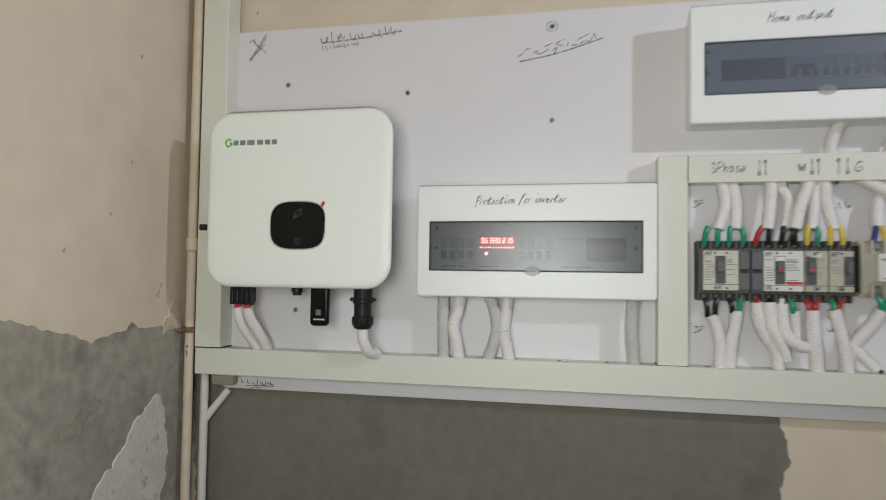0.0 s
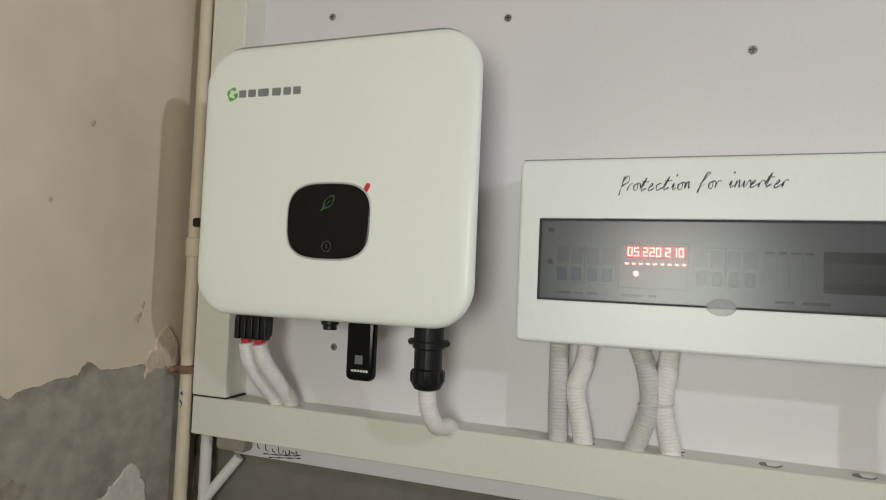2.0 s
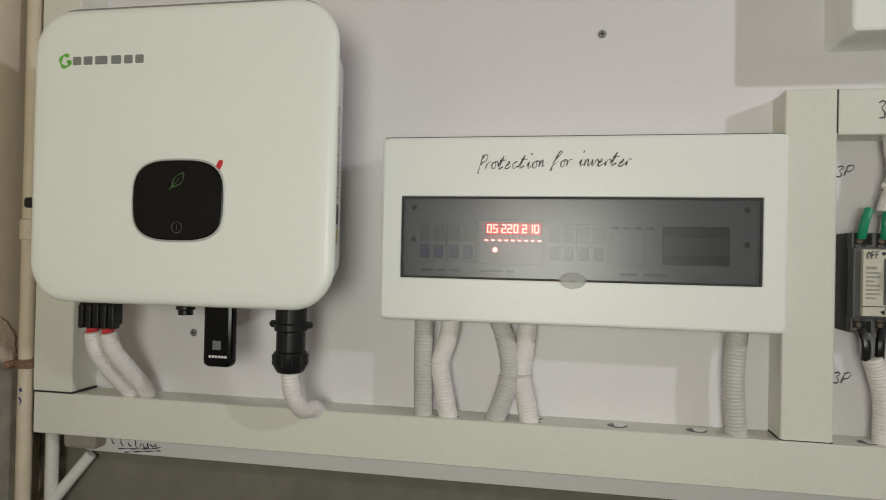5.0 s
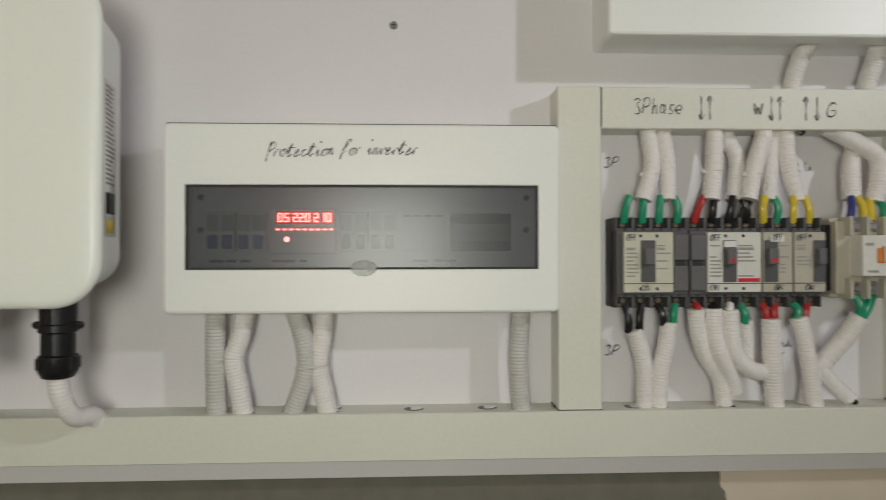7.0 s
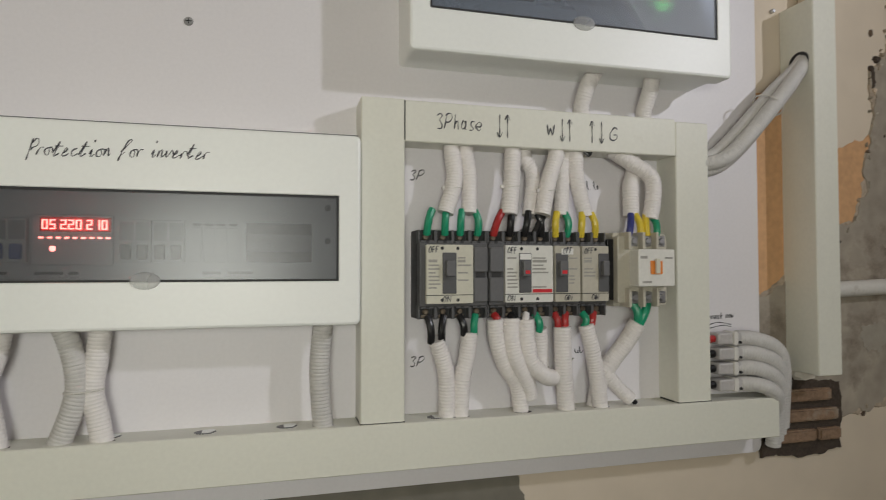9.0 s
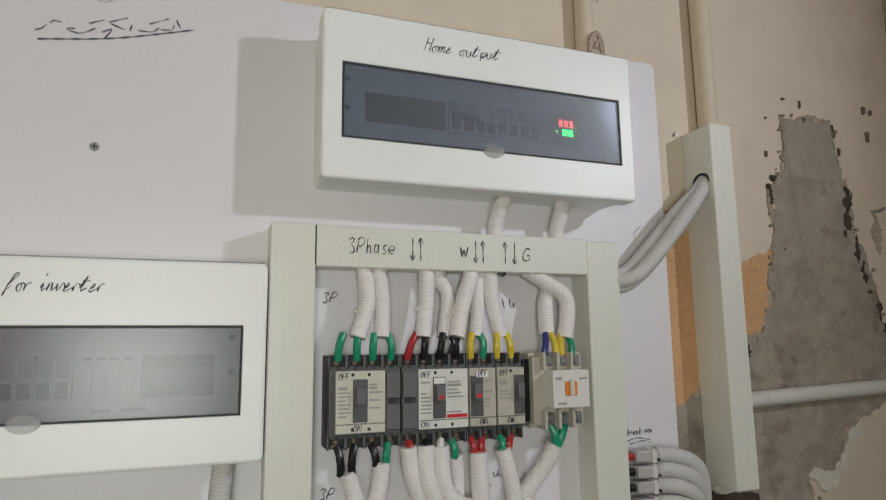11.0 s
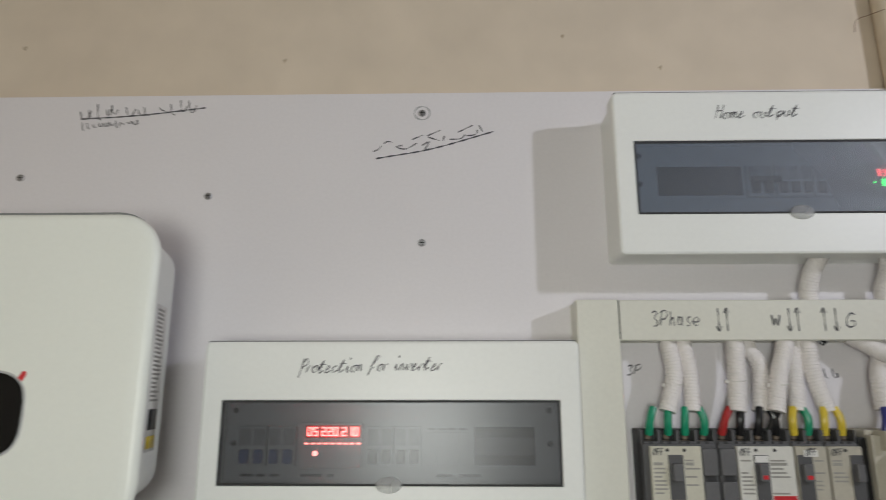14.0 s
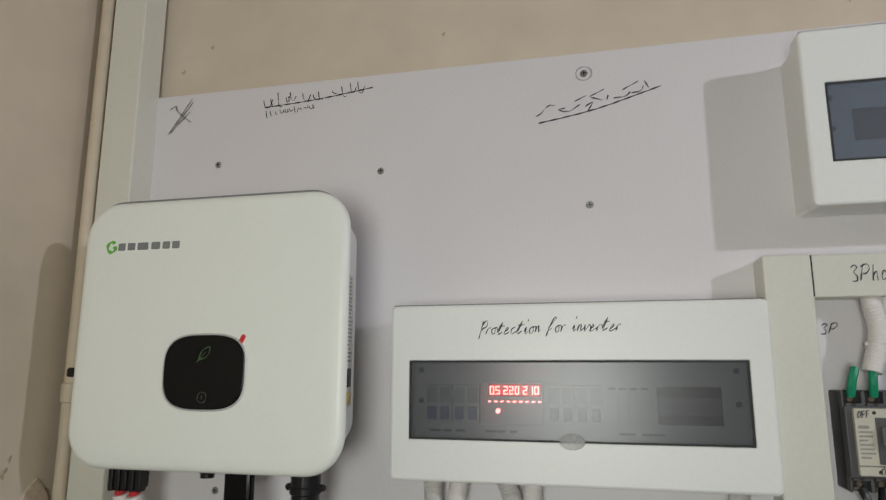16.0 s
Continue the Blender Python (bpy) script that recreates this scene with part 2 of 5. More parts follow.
def block(x0, x1, y0, y1, z0, z1, bm=None, bev=0.0):
    bm = bm or bmesh.new()
    r = bmesh.ops.create_cube(bm, size=1, matrix=Matrix.Translation(((x0 + x1) / 2, (y0 + y1) / 2, (z0 + z1) / 2)) @ Matrix.Diagonal((x1 - x0, y1 - y0, z1 - z0, 1)))
    if bev:
        es = list({e for v in r["verts"] for e in v.link_edges})
        bmesh.ops.bevel(bm, geom=es, offset=bev, segments=2, affect="EDGES")
    return bm


def smooth_path(pts, step):
    """Points along a smooth curve through pts, about step apart."""
    P = [Vector(p) for p in pts]
    P = [P[0] * 2 - P[1]] + P + [P[-1] * 2 - P[-2]]
    out = []
    for i in range(1, len(P) - 2):
        n = max(2, int((P[i + 1] - P[i]).length / step))
        for j in range(n):
            t = j / n
            a, b, c, d = P[i - 1], P[i], P[i + 1], P[i + 2]
            out.append(0.5 * (2 * b + (c - a) * t + (2 * a - 5 * b + 4 * c - d) * t * t + (3 * b - a - 3 * c + d) * t ** 3))
    out.append(P[-2])
    return out


def tube(pts, r, bm=None, sides=12, step=0.01, ripple=0.0, pitch=0.0045, caps=True, r1=None):
    """A round pipe along pts; with ripple, a corrugated one."""
    bm = bm or bmesh.new()
    if ripple:
        step = pitch / 3
    path = smooth_path(pts, step)
    loops, s, up = [], 0.0, None
    for i, p in enumerate(path):
        d = (path[min(i + 1, len(path) - 1)] - path[max(i - 1, 0)]).normalized()
        if up is None:
            up = d.orthogonal().normalized()
        up = (up - d * up.dot(d)).normalized()
        w = d.cross(up)
        if i:
            s += (p - path[i - 1]).length
        rad = r + (r1 - r) * i / (len(path) - 1) if r1 else r
        rad += ripple * math.cos(s / pitch * 2 * math.pi)
        loops.append([p + (up * math.cos(a) + w * math.sin(a)) * rad for a in (2 * math.pi * k / sides for k in range(sides))])
    return loft(bm, loops, caps, caps)


def disc(bm, x, z, r, yf, yb, sides=16, bev=0.0008):
    def c(rad, y):
        return [(x + rad * math.cos(2 * math.pi * i / sides), y, z + rad * math.sin(2 * math.pi * i / sides)) for i in range(sides)]
    return loft(bm, [c(r, yb), c(r, yf + bev), c(max(r - bev, r * 0.3), yf)])


def ragged(anchors, jitter, levels, rng):
    """A torn closed outline through the anchors."""
    pts = [Vector(a) for a in anchors]
    for _ in range(levels):
        out = []
        for a, b in zip(pts, pts[1:] + pts[:1]):
            m, d = (a + b) / 2, b - a
            out += [a, m + Vector((-d.y, d.x)).normalized() * min(d.length, 0.05) * rng.uniform(-jitter, jitter)]
        pts = out
    return pts


def patch(name, anchors, wall, depth, mat, label, rng, jitter=0.22, levels=4, base=0.0):
    """A torn layer on a wall. wall: ('y', place) or ('x', place); anchors are (along, up)."""
    bm = bmesh.new()
    pts = ragged(anchors, jitter, levels, rng)
    c = sum(pts, Vector((0, 0))) / len(pts)

    def at(p, d):
        return (p.x, wall[1] - d, p.y) if wall[0] == "y" else (wall[1] + d, p.x, p.y)
    lo = [at(p, base) for p in pts]
    hi = [at(p + (c - p).normalized() * 0.002, depth) for p in pts]
    a, b = [bm.verts.new(p) for p in lo], [bm.verts.new(p) for p in hi]
    n = len(a)
    for i in range(n):
        bm.faces.new((a[i], a[(i + 1) % n], b[(i + 1) % n], b[i]))
    f = bm.faces.new(b)
    f.normal_update()
    bmesh.ops.triangulate(bm, faces=[f], ngon_method="EAR_CLIP")
    loc = at(c, 0)
    return single(name, bm, mat, loc, label, "plaster", kind="structure")


LETTERS = {"P": "12 29|18 39 59 67 45 25", "r": "12 16|14 26 36", "o": "36 15 13 32 43 45 36", "t": "29 23 32 43|06 46", "e": "04 44 46 26 04 13 32 43",
           "c": "45 26 14 13 32 43", "i": "16 13 22|18 19", "n": "12 16|15 26 36 43 42", "f": "58 49 27 11 00|15 45", "v": "06 22 46", "s": "46 26 24 43 32 12",
           "H": "12 29|16 56|52 69", "m": "12 16|15 26 32|33 46 52", "u": "06 13 32 46|46 42", "p": "10 16|15 36 44 32 12", "3": "08 29 48 26 44 42 12",
           "h": "12 19|14 36 42", "a": "45 26 13 22 43 46|46 42 52", "W": "08 22 36 52 68", "G": "58 39 16 13 32 53 55 35", "b": "19 12 32 44 36 15",
           "k": "19 12|46 14 42", "w": "06 12 25 32 46", "d": "32|12", "O": "39 16 13 32 54 57 39", "F": "12 19 59|16 46", "N": "12 19 52 59", "U": "20 29|07 29 47", "D": "29 20|02 20 42"}


CURSIVE = {"P": "19 10|17 39 58 56 25 24", "r": "04 02 03 15 35", "o": "25 04 12 32 34 25 45", "t": "03 28 12 22 43|06 56", "e": "03 24 25 15 02 22 43", "c": "35 25 04 12 22 43",
           "i": "03 15 12 22 33|18 19", "n": "05 02 15 25 32 43", "f": "04 37 59 39 15 00 02 34", "v": "05 12 35 45", "H": "19 12|16 56|59 52", "m": "05 02 15 25 22 35 45 42 53",
           "u": "05 03 12 32 35 33 43", "p": "05 10|14 35 44 32 12 33", "a": "35 15 02 22 35 32 43"}


def strokes_of(text, rng, slant=0.25, table=LETTERS):
    """Pen strokes for handwritten text, with one unit for the height of a capital."""
    out, x, last = [], 0.0, None
    for ch in text:
        if ch == " ":
            x, last = x + 0.55, None
            continue
        w, mine = 0, []
        if slant > 0.3 and last and ch.islower() and ch not in "coa":
            p, q = last, (x + int(table[ch][0]) / 9, (int(table[ch][1]) - 2) / 7)
            q = (q[0] + slant * q[1], q[1])
            mine.append([p, ((p[0] + q[0]) / 2 + 0.03, (p[1] + q[1]) / 2 - 0.05), q])
        jy = rng.uniform(-0.04, 0.04)
        for st in table[ch].split("|"):
            pts = []
            for pr in st.split():
                px, py = int(pr[0]) / 9, (int(pr[1]) - 2) / 7
                w = max(w, px)
                pts.append((x + px + slant * py + rng.uniform(-0.02, 0.02), py + jy))
            mine.append(pts)
        out.append(mine)
        last = mine[-1][-1] if ch.islower() and ch not in "ti" else None
        x += w + 0.14
    return out, x


def ink(strokes, place, wide, pen, bm=None, unit=None, turn=0.0, span=1.0):
    """Lays strokes on the plane y. place: x, y, z of the left end of the base line; wide: the whole width."""
    bm = bm or bmesh.new()
    k = wide / span
    kz = unit or k
    ct, st = math.cos(radians(turn)), math.sin(radians(turn))
    x0, y, z0 = place
    for j, s in enumerate(strokes):
        P = [Vector((p[0] * k, 0, p[1] * kz)) for p in s]
        if len(P) < 2:
            continue
        P = smooth_path(P, 0.0022)
        P = [Vector((x0 + p.x * ct - p.z * st, y - 0.0002 * (j % 3), z0 + p.x * st + p.z * ct)) for p in P]
        prev = None
        for i, p in enumerate(P):
            d = (P[min(i + 1, len(P) - 1)] - P[max(i - 1, 0)])
            if d.length < 1e-7:
                continue
            d.normalize()
            q = Vector((-d.z, 0, d.x)) * pen * (0.5 + 0.2 * math.sin(i * 0.7 + j))
            cur = (bm.verts.new(p + q), bm.verts.new(p - q))
            if prev:
                bm.faces.new((prev[0], prev[1], cur[1], cur[0]))
            prev = cur
    return bm


def write(text, place, wide, height, pen, parent, rng, label="black handwritten letter", turn=0.0, slant=0.25, table=LETTERS):
    """Handwritten words; each letter is a piece of its own."""
    letters, span = strokes_of(text, rng, slant, table)
    for s in letters:
        part("letter", ink(s, place, wide, pen, unit=height, turn=turn, span=span), INK, parent, label)


def bits(name, boxes, mat, parent, label=""):
    """Small flat blocks, each one a part."""
    for a in boxes:
        part(name, block(*a), mat, parent, label)


rng = random.Random(7)

# ---- the room ----
WY = 0.013     # face of the back wall
WX = -0.632    # face of the left wall
XR, YB, ZC = 1.86, -1.7, 2.9


def structure(name, bm, mat, label, category):
    return tagged(mesh_object(name, bm, mat, smooth=False), label, category, kind="structure")


structure("wall_back", block(WX - 0.2, XR + 0.2, WY, WY + 0.2, -0.1, ZC), PAINT, "beige painted masonry wall with worn patches", "wall")
structure("wall_left", block(WX - 0.2, WX, YB, WY, -0.1, ZC), PAINT, "beige painted side wall with torn plaster", "wall")
# Right wall, front wall and ceiling are unseen; grey chosen to reduce bounced light.
structure("wall_right", block(XR, XR + 0.2, YB, WY, -0.1, ZC), CEMENTL, "unseen side wall, plain grey to cut bounced light", "wall")
VX0, VX1, VZ0, VZ1 = -0.12, 0.40, 0.93, 1.47   # made-up opening for the added light behind the camera
bm = block(WX - 0.2, VX0, YB - 0.12, YB, -0.1, ZC)
block(VX1, XR + 0.2, YB - 0.12, YB, -0.1, ZC, bm)
block(VX0, VX1, YB - 0.12, YB, -0.1, VZ0, bm)
block(VX0, VX1, YB - 0.12, YB, VZ1, ZC, bm)
structure("wall_front", bm, CEMENTL, "unseen plain grey wall with an opening for the added light", "wall")
structure("floor", block(WX, XR, YB, WY, -0.1, 0), FLOOR, "grey concrete floor", "floor")
structure("ceiling", block(WX - 0.2, XR + 0.2, YB - 0.12, WY + 0.2, ZC, ZC + 0.15), CEMENTL, "unseen ceiling, plain grey to cut bounced light", "ceiling")
# Unseen frame, made up to surround the added torch light.
win = thing("torch_frame_1", (0.14, YB - 0.08, VZ0), "small unseen brown frame made up round the added light", "window", kind="structure")
bm = bmesh.new()
for a in ((VX0, VX0 + 0.03, VZ0, VZ1), (VX1 - 0.03, VX1, VZ0, VZ1), (VX0 + 0.03, VX1 - 0.03, VZ0, VZ0 + 0.03), (VX0 + 0.03, VX1 - 0.03, VZ1 - 0.03, VZ1)):
    block(a[0], a[1], YB - 0.11, YB - 0.06, a[2], a[3], bm)
part("torch_frame_edge", bm, WOOD, win)

# torn plaster and old paint
patch("plaster_patch", [(WX, 0.985), (-0.3, 1.0), (0.3, 0.99), (0.70, 0.985), (0.735, 0.90), (0.752, 0.86), (0.765, 0.80), (0.745, 0.72), (0.77, 0.60), (0.72, 0.3), (0.6, 0.1), (WX, 0.1)],
      ("y", WY), 0.0035, CEMENT, "smooth grey cement plaster band on the beige wall", rng, 0.14, 5)
patch("plaster_patch", [(WY, 1.05), (-0.08, 1.045), (-0.20, 1.055), (-0.225, 1.07), (-0.24, 1.052), (-0.30, 1.045), (-0.34, 1.035), (-0.40, 1.06), (-0.46, 1.07), (-0.56, 1.095), (-0.75, 1.12), (-1.1, 1.10), (-1.6, 1.12),
                         (-1.6, 0.1), (WY, 0.1)], ("x", WX), 0.003, CEMENTL, "grey cement plaster with a torn upper edge", rng, 0.12, 5)
patch("lime_patch", [(y + 0.012, z + 0.006) for y, z in ((-0.138, 0.89), (-0.15, 0.893), (-0.175, 0.875), (-0.20, 0.855), (-0.25, 0.80), (-0.33, 0.74), (-0.40, 0.68), (-0.42, 0.60), (-0.2, 0.56), (-0.12, 0.62), (-0.108, 0.72), (-0.105, 0.78), (-0.118, 0.85))], ("x", WX + 0.003), 0.003, LIME,
      "flaking white lime plaster on grey cement", rng, 0.20, 4)
patch("peach_patch", [(1.17, 1.52), (1.25, 1.50), (1.30, 1.42), (1.36, 1.412), (1.40, 1.438), (1.455, 1.46), (1.465, 1.30), (1.36, 1.24), (1.25, 1.15), (1.17, 1.16)], ("y", WY), 0.0018, PEACH, "old peach-orange paint laid bare", rng, 0.16, 4)
bare = [(1.503, 1.735), (1.56, 1.738), (1.645, 1.742), (1.648, 1.69), (1.658, 1.62), (1.68, 1.55), (1.69, 1.48), (1.72, 1.40), (1.735, 1.33), (1.755, 1.26), (1.765, 1.18), (1.715, 1.148), (1.64, 1.125), (1.61, 1.105), (1.585, 1.06), (1.557, 1.026), (1.522, 1.032), (1.487, 1.018), (1.503, 0.966),
        (1.44, 0.95), (1.376, 0.94), (1.30, 0.92), (1.18, 0.90), (1.17, 1.165), (1.22, 1.172), (1.26, 1.19), (1.30, 1.22), (1.34, 1.262), (1.40, 1.29), (1.43, 1.34), (1.435, 1.42), (1.452, 1.47), (1.462, 1.52), (1.450, 1.575), (1.475, 1.60), (1.497, 1.615), (1.505, 1.68)]
patch("undercoat_patch", [(x + 0.005 * math.sin(i * 2.1) + (0.003 if x > 1.6 else -0.002), z + 0.004 * math.cos(i * 1.3)) for i, (x, z) in enumerate(bare)], ("y", WY), 0.0028, FRINGE, "brown undercoat showing round the fallen paint", rng, 0.2, 5)
patch("plaster_patch", bare, ("y", WY), 0.0045, CEMENT2, "rough grey-brown cement where the paint fell off", rng, 0.24, 4)
patch("filler_smear", [(1.507, 1.728), (1.56, 1.731), (1.641, 1.733), (1.643, 1.69), (1.652, 1.605), (1.60, 1.598), (1.51, 1.606)], ("y", WY), 0.0052, SMEAR, "smooth grey skim of filler on the cement", rng, 0.06, 4)
patch("lime_patch", [(1.485, 1.020), (1.52, 1.035), (1.555, 1.028), (1.585, 1.062), (1.612, 1.108), (1.63, 1.118), (1.632, 1.09), (1.60, 1.05), (1.565, 1.008), (1.51, 1.005)], ("y", WY), 0.0056, LIME, "torn white edge of the wall paint", rng, 0.3, 3)
SPOTS = [(1.668, 1.572, 0.015, 0.026, "hole"), (1.664, 1.526, 0.013, 0.026, "hole"), (1.652, 1.494, 0.006, 0.010, "hole"), (1.682, 1.47, 0.004, 0.040, "crack"), (1.697, 1.415, 0.005, 0.026, "crack"), (1.706, 1.375, 0.010, 0.006, "crack"), (1.728, 1.335, 0.004, 0.024, "crack"), (1.743, 1.285, 0.004, 0.026, "crack"), (1.366, 1.258, 0.009, 0.014, "hole"), (1.455, 1.565, 0.007, 0.022, "hole"), (1.468, 1.60, 0.010, 0.006, "hole"), (1.515, 1.772, 0.010, 0.004, "chip"),
         (1.560, 1.765, 0.002, 0.013, "chip"), (1.455, 1.648, 0.005, 0.010, "chip"), (1.463, 1.725, 0.003, 0.004, "chip"), (1.752, 1.775, 0.006, 0.014, "chip"), (1.772, 1.772, 0.006, 0.010, "chip"), (1.757, 1.715, 0.008, 0.018, "chip"), (1.480, 1.455, 0.004, 0.004, "hole"), (1.60, 1.33, 0.006, 0.003, "chip"),
         (1.648, 1.716, 0.004, 0.022, "chip"), (1.662, 1.672, 0.004, 0.014, "chip"), (1.51, 1.735, 0.010, 0.004, "chip")]
for x, z, a, c, kind in SPOTS:
    if kind == "chip":
        a, c = a * 0.62, c * 0.7
    patch(kind, [(x - a, z - c * 0.2), (x - a * 0.5, z - c * 0.9), (x + a * 0.4, z - c), (x + a, z - c * 0.1), (x + a * 0.6, z + c * 0.8), (x - a * 0.2, z + c)], ("y", WY), 0.0056, CHIP if kind == "chip" else DARKCHIP, "dark hole in the cement" if kind == "hole" else "dark chip in the wall paint", rng, 0.35, 3)
flake = random.Random(23)
EDGE = [(a, b) for a, b in zip(bare, bare[1:] + bare[:1]) if a[0] > 1.3 and b[0] > 1.3]
for (xa, za), (xb, zb) in EDGE:
    for _ in range(2):
        k, r = flake.random(), flake.uniform(0.002, 0.0060)
        x, z = xa + (xb - xa) * k + flake.uniform(-0.012, 0.012), za + (zb - za) * k + flake.uniform(-0.010, 0.010)
        q = flake.uniform(0.5, 2.2)
        tone, word = flake.choice(((LIME, "torn pale flake of wall paint"), (LIMEPINK, "torn pale flake of wall paint"), (FRINGE, "brown flake at the edge of the fallen paint"), (CHIP, "brown flake at the edge of the fallen paint"), (FRINGE, "brown flake at the edge of the fallen paint"), (DARKCEMENT, "dark flake of cement")))
        patch("chip", [(x - r, z - r * q * 0.3), (x, z - r * q), (x + r, z - r * 0.2), (x + r * 0.5, z + r * q), (x - r * 0.4, z + r * q * 0.8)], ("y", WY), 0.0060 + 0.0008 * flake.random(), tone, word, flake, 0.4, 3)
for x, z, a, c in ((1.56, 1.50, 0.035, 0.05), (1.60, 1.36, 0.05, 0.04), (1.52, 1.40, 0.03, 0.06), (1.66, 1.24, 0.04, 0.035), (1.50, 1.26, 0.045, 0.03), (1.45, 1.08, 0.04, 0.03)):
    patch("filler_smear", [(x + a * math.cos(t) * flake.uniform(0.6, 1.1), z + c * math.sin(t) * flake.uniform(0.6, 1.1)) for t in (2 * math.pi * i / 9 for i in range(9))], ("y", WY), 0.0051 + 0.0001 * flake.random(), flake.choice((SMEAR, DARKCEMENT)), "uneven smear on the bare cement", flake, 0.4, 3)
patch("scar", [(1.748, 1.55), (1.757, 1.54), (1.760, 1.48), (1.752, 1.45), (1.744, 1.47), (1.742, 1.52)], ("y", WY), 0.0020, FRINGE, "long brown scar in the wall paint", rng, 0.25, 3)
single("hook", tube([(1.745, WY, 1.548), (1.746, -0.004, 1.546), (1.754, -0.008, 1.552)], 0.0035, sides=8, step=0.004), STEEL, (1.745, WY, 1.548), "small bent steel hook in the wall", "hook")
hollow = patch("brick_patch", [(1.19, 1.02), (1.29, 1.018), (1.362, 1.005), (1.368, 0.95), (1.365, 0.885), (1.28, 0.875), (1.19, 0.88)], ("y", WY), 0.0060, DARKCHIP, "dark hollow with broken brown bricks", rng, 0.12, 4)
for z, x0, x1 in ((0.985, 1.200, 1.335), (0.950, 1.205, 1.350), (0.915, 1.198, 1.300), (0.915, 1.306, 1.355)):
    part("brick", block(x0, x1, WY - 0.016, WY - 0.002, z - 0.010, z + 0.011, bev=0.003), BRICK, hollow)
for y, z, r in ((-0.135, 1.13, 0.010), (-0.128, 1.15, 0.007), (-0.24, 1.42, 0.006), (-0.30, 1.30, 0.005), (-0.22, 1.66, 0.006), (-0.42, 1.22, 0.007)):
    patch("chip", [(y - r, z), (y, z - r), (y + r * 0.6, z + r * 0.2), (y + r * 0.3, z + r)], ("x", WX), 0.0012, SCUFF, "small scuff on the wall paint", rng, 0.25, 2)
for x, z, r in ((-0.48, 1.845, 0.006), (-0.42, 1.89, 0.005), (0.03, 1.86, 0.005), (0.5, 1.9, 0.004), (0.66, 1.84, 0.005)):
    patch("chip", [(x - r, z), (x, z - r), (x + r * 0.6, z + r * 0.2), (x + r * 0.3, z + r)], ("y", WY), 0.0012, SCUFF, "small scuff on the wall paint", rng, 0.25, 2)
patch("damp_stain", [(-0.33, 0.93), (-0.37, 0.91), (-0.44, 0.87), (-0.43, 0.845), (-0.37, 0.86), (-0.31, 0.915)], ("x", WX + 0.003), 0.0012, DARKCEMENT, "dark damp smear on the grey plaster", rng, 0.2, 4)

# ---- mounting board ----
BX0, BX1, BZ0, BZ1 = -0.545, 1.183, 0.895, 1.792
board = thing("mounting_board", (0.32, 0.0, BZ0), "white laminated wooden board screwed to the wall", "board")
part("panel", slab(BX0, BX1, BZ0, BZ1, 0.0, WY, 0.012, 0.001), BOARD, board)
part("edge_band", loft(bmesh.new(), [ring(BX0 - 0.0008, BX1 + 0.0008, BZ0 - 0.0008, BZ1 + 0.0008, 0.0125, WY - 0.0005, 2), ring(BX0 - 0.0008, BX1 + 0.0008, BZ0 - 0.0008, BZ1 + 0.0008, 0.0125, 0.003, 2)], False, False), BOARD_EDGE, board, "brown raw edge of the board")
for x, z, r in ((-0.384, 1.650, 0.0062), (-0.076, 1.617, 0.006), (0.265, 1.539, 0.006), (-0.351, 1.093, 0.006), (0.264, 1.756, 0.006), (1.12, 1.72, 0.004)):
    s = part("screw", disc(bmesh.new(), x, z, r, -0.0022, 0.0, 14, 0.0012), STEEL, board)
    bm = block(x - r * 0.65, x + r * 0.65, -0.0026, -0.0020, z - 0.0007, z + 0.0007)
    block(x - 0.0007, x + 0.0007, -0.0027, -0.0020, z - r * 0.65, z + r * 0.65, bm)
    part("cross_slot", bm, DARK, s, "dark cross slot")
circ = [(math.cos(a) * 0.0125, math.sin(a) * 0.0115) for a in (2 * math.pi * i / 16 for i in range(17))]
part("handwriting", ink([circ], (0.264, -0.0006, 1.756), 1.0, 0.0022, span=1.0), PENCIL, board, "pencil ring round the screw")
# heading with struck-through lines, too rough to read


def bars(x, z, cells, h, pen, turn, mat=INK):
    """Unreadable writing: short uneven strokes of the given widths."""
    cx = 0.0
    for w in cells:
        if w > 0:
            a, c = h * rng.uniform(0.35, 1.0), rng.uniform(-0.2, 0.2) * h
            s = [(cx, a), (cx + w * 0.15, 0.1 * h + c), (cx + w * 0.5, c), (cx + w * 0.8, h * 0.45), (cx + w * 0.6, h * 0.5), (cx + w * 0.85, c)]
            part("handwriting", ink([s[:rng.choice((3, 4, 6))]], (x, -0.0006, z), 1.0, pen, turn=turn, span=1.0), mat, board, "small black unreadable marker stroke")
        cx += abs(w)


bars(-0.300, 1.752, [0.022, -0.006, 0.016, 0.008, 0.014, -0.010, 0.020, 0.010, 0.018, -0.008, 0.018, 0.016, 0.014, 0.016], 0.026, 0.0014, 3.0)
bars(-0.294, 1.733, [0.008, 0.010, 0.009, 0.010, 0.008, 0.010, 0.010, 0.009, 0.010, 0.010], 0.014, 0.0012, 5.0)
part("handwriting", ink([[(0, 0), (0.10, 0.006), (0.205, 0.018)]], (-0.298, -0.0006, 1.751), 1.0, 0.0020, span=1.0), INK, board, "black marker underline")
part("handwriting", ink([[(0, 0), (0.024, 0.035), (0.045, 0.066)], [(0.006, 0.002), (0.030, 0.036), (0.047, 0.058)], [(0.0, 0.048), (0.012, 0.054), (0.014, 0.046), (0.026, 0.034), (0.045, 0.020)], [(0.02, 0.018), (0.042, 0.04)]], (-0.492, -0.0006, 1.717), 1.0, 0.0017, span=1.0), INK, board, "black crossed marker scribble")
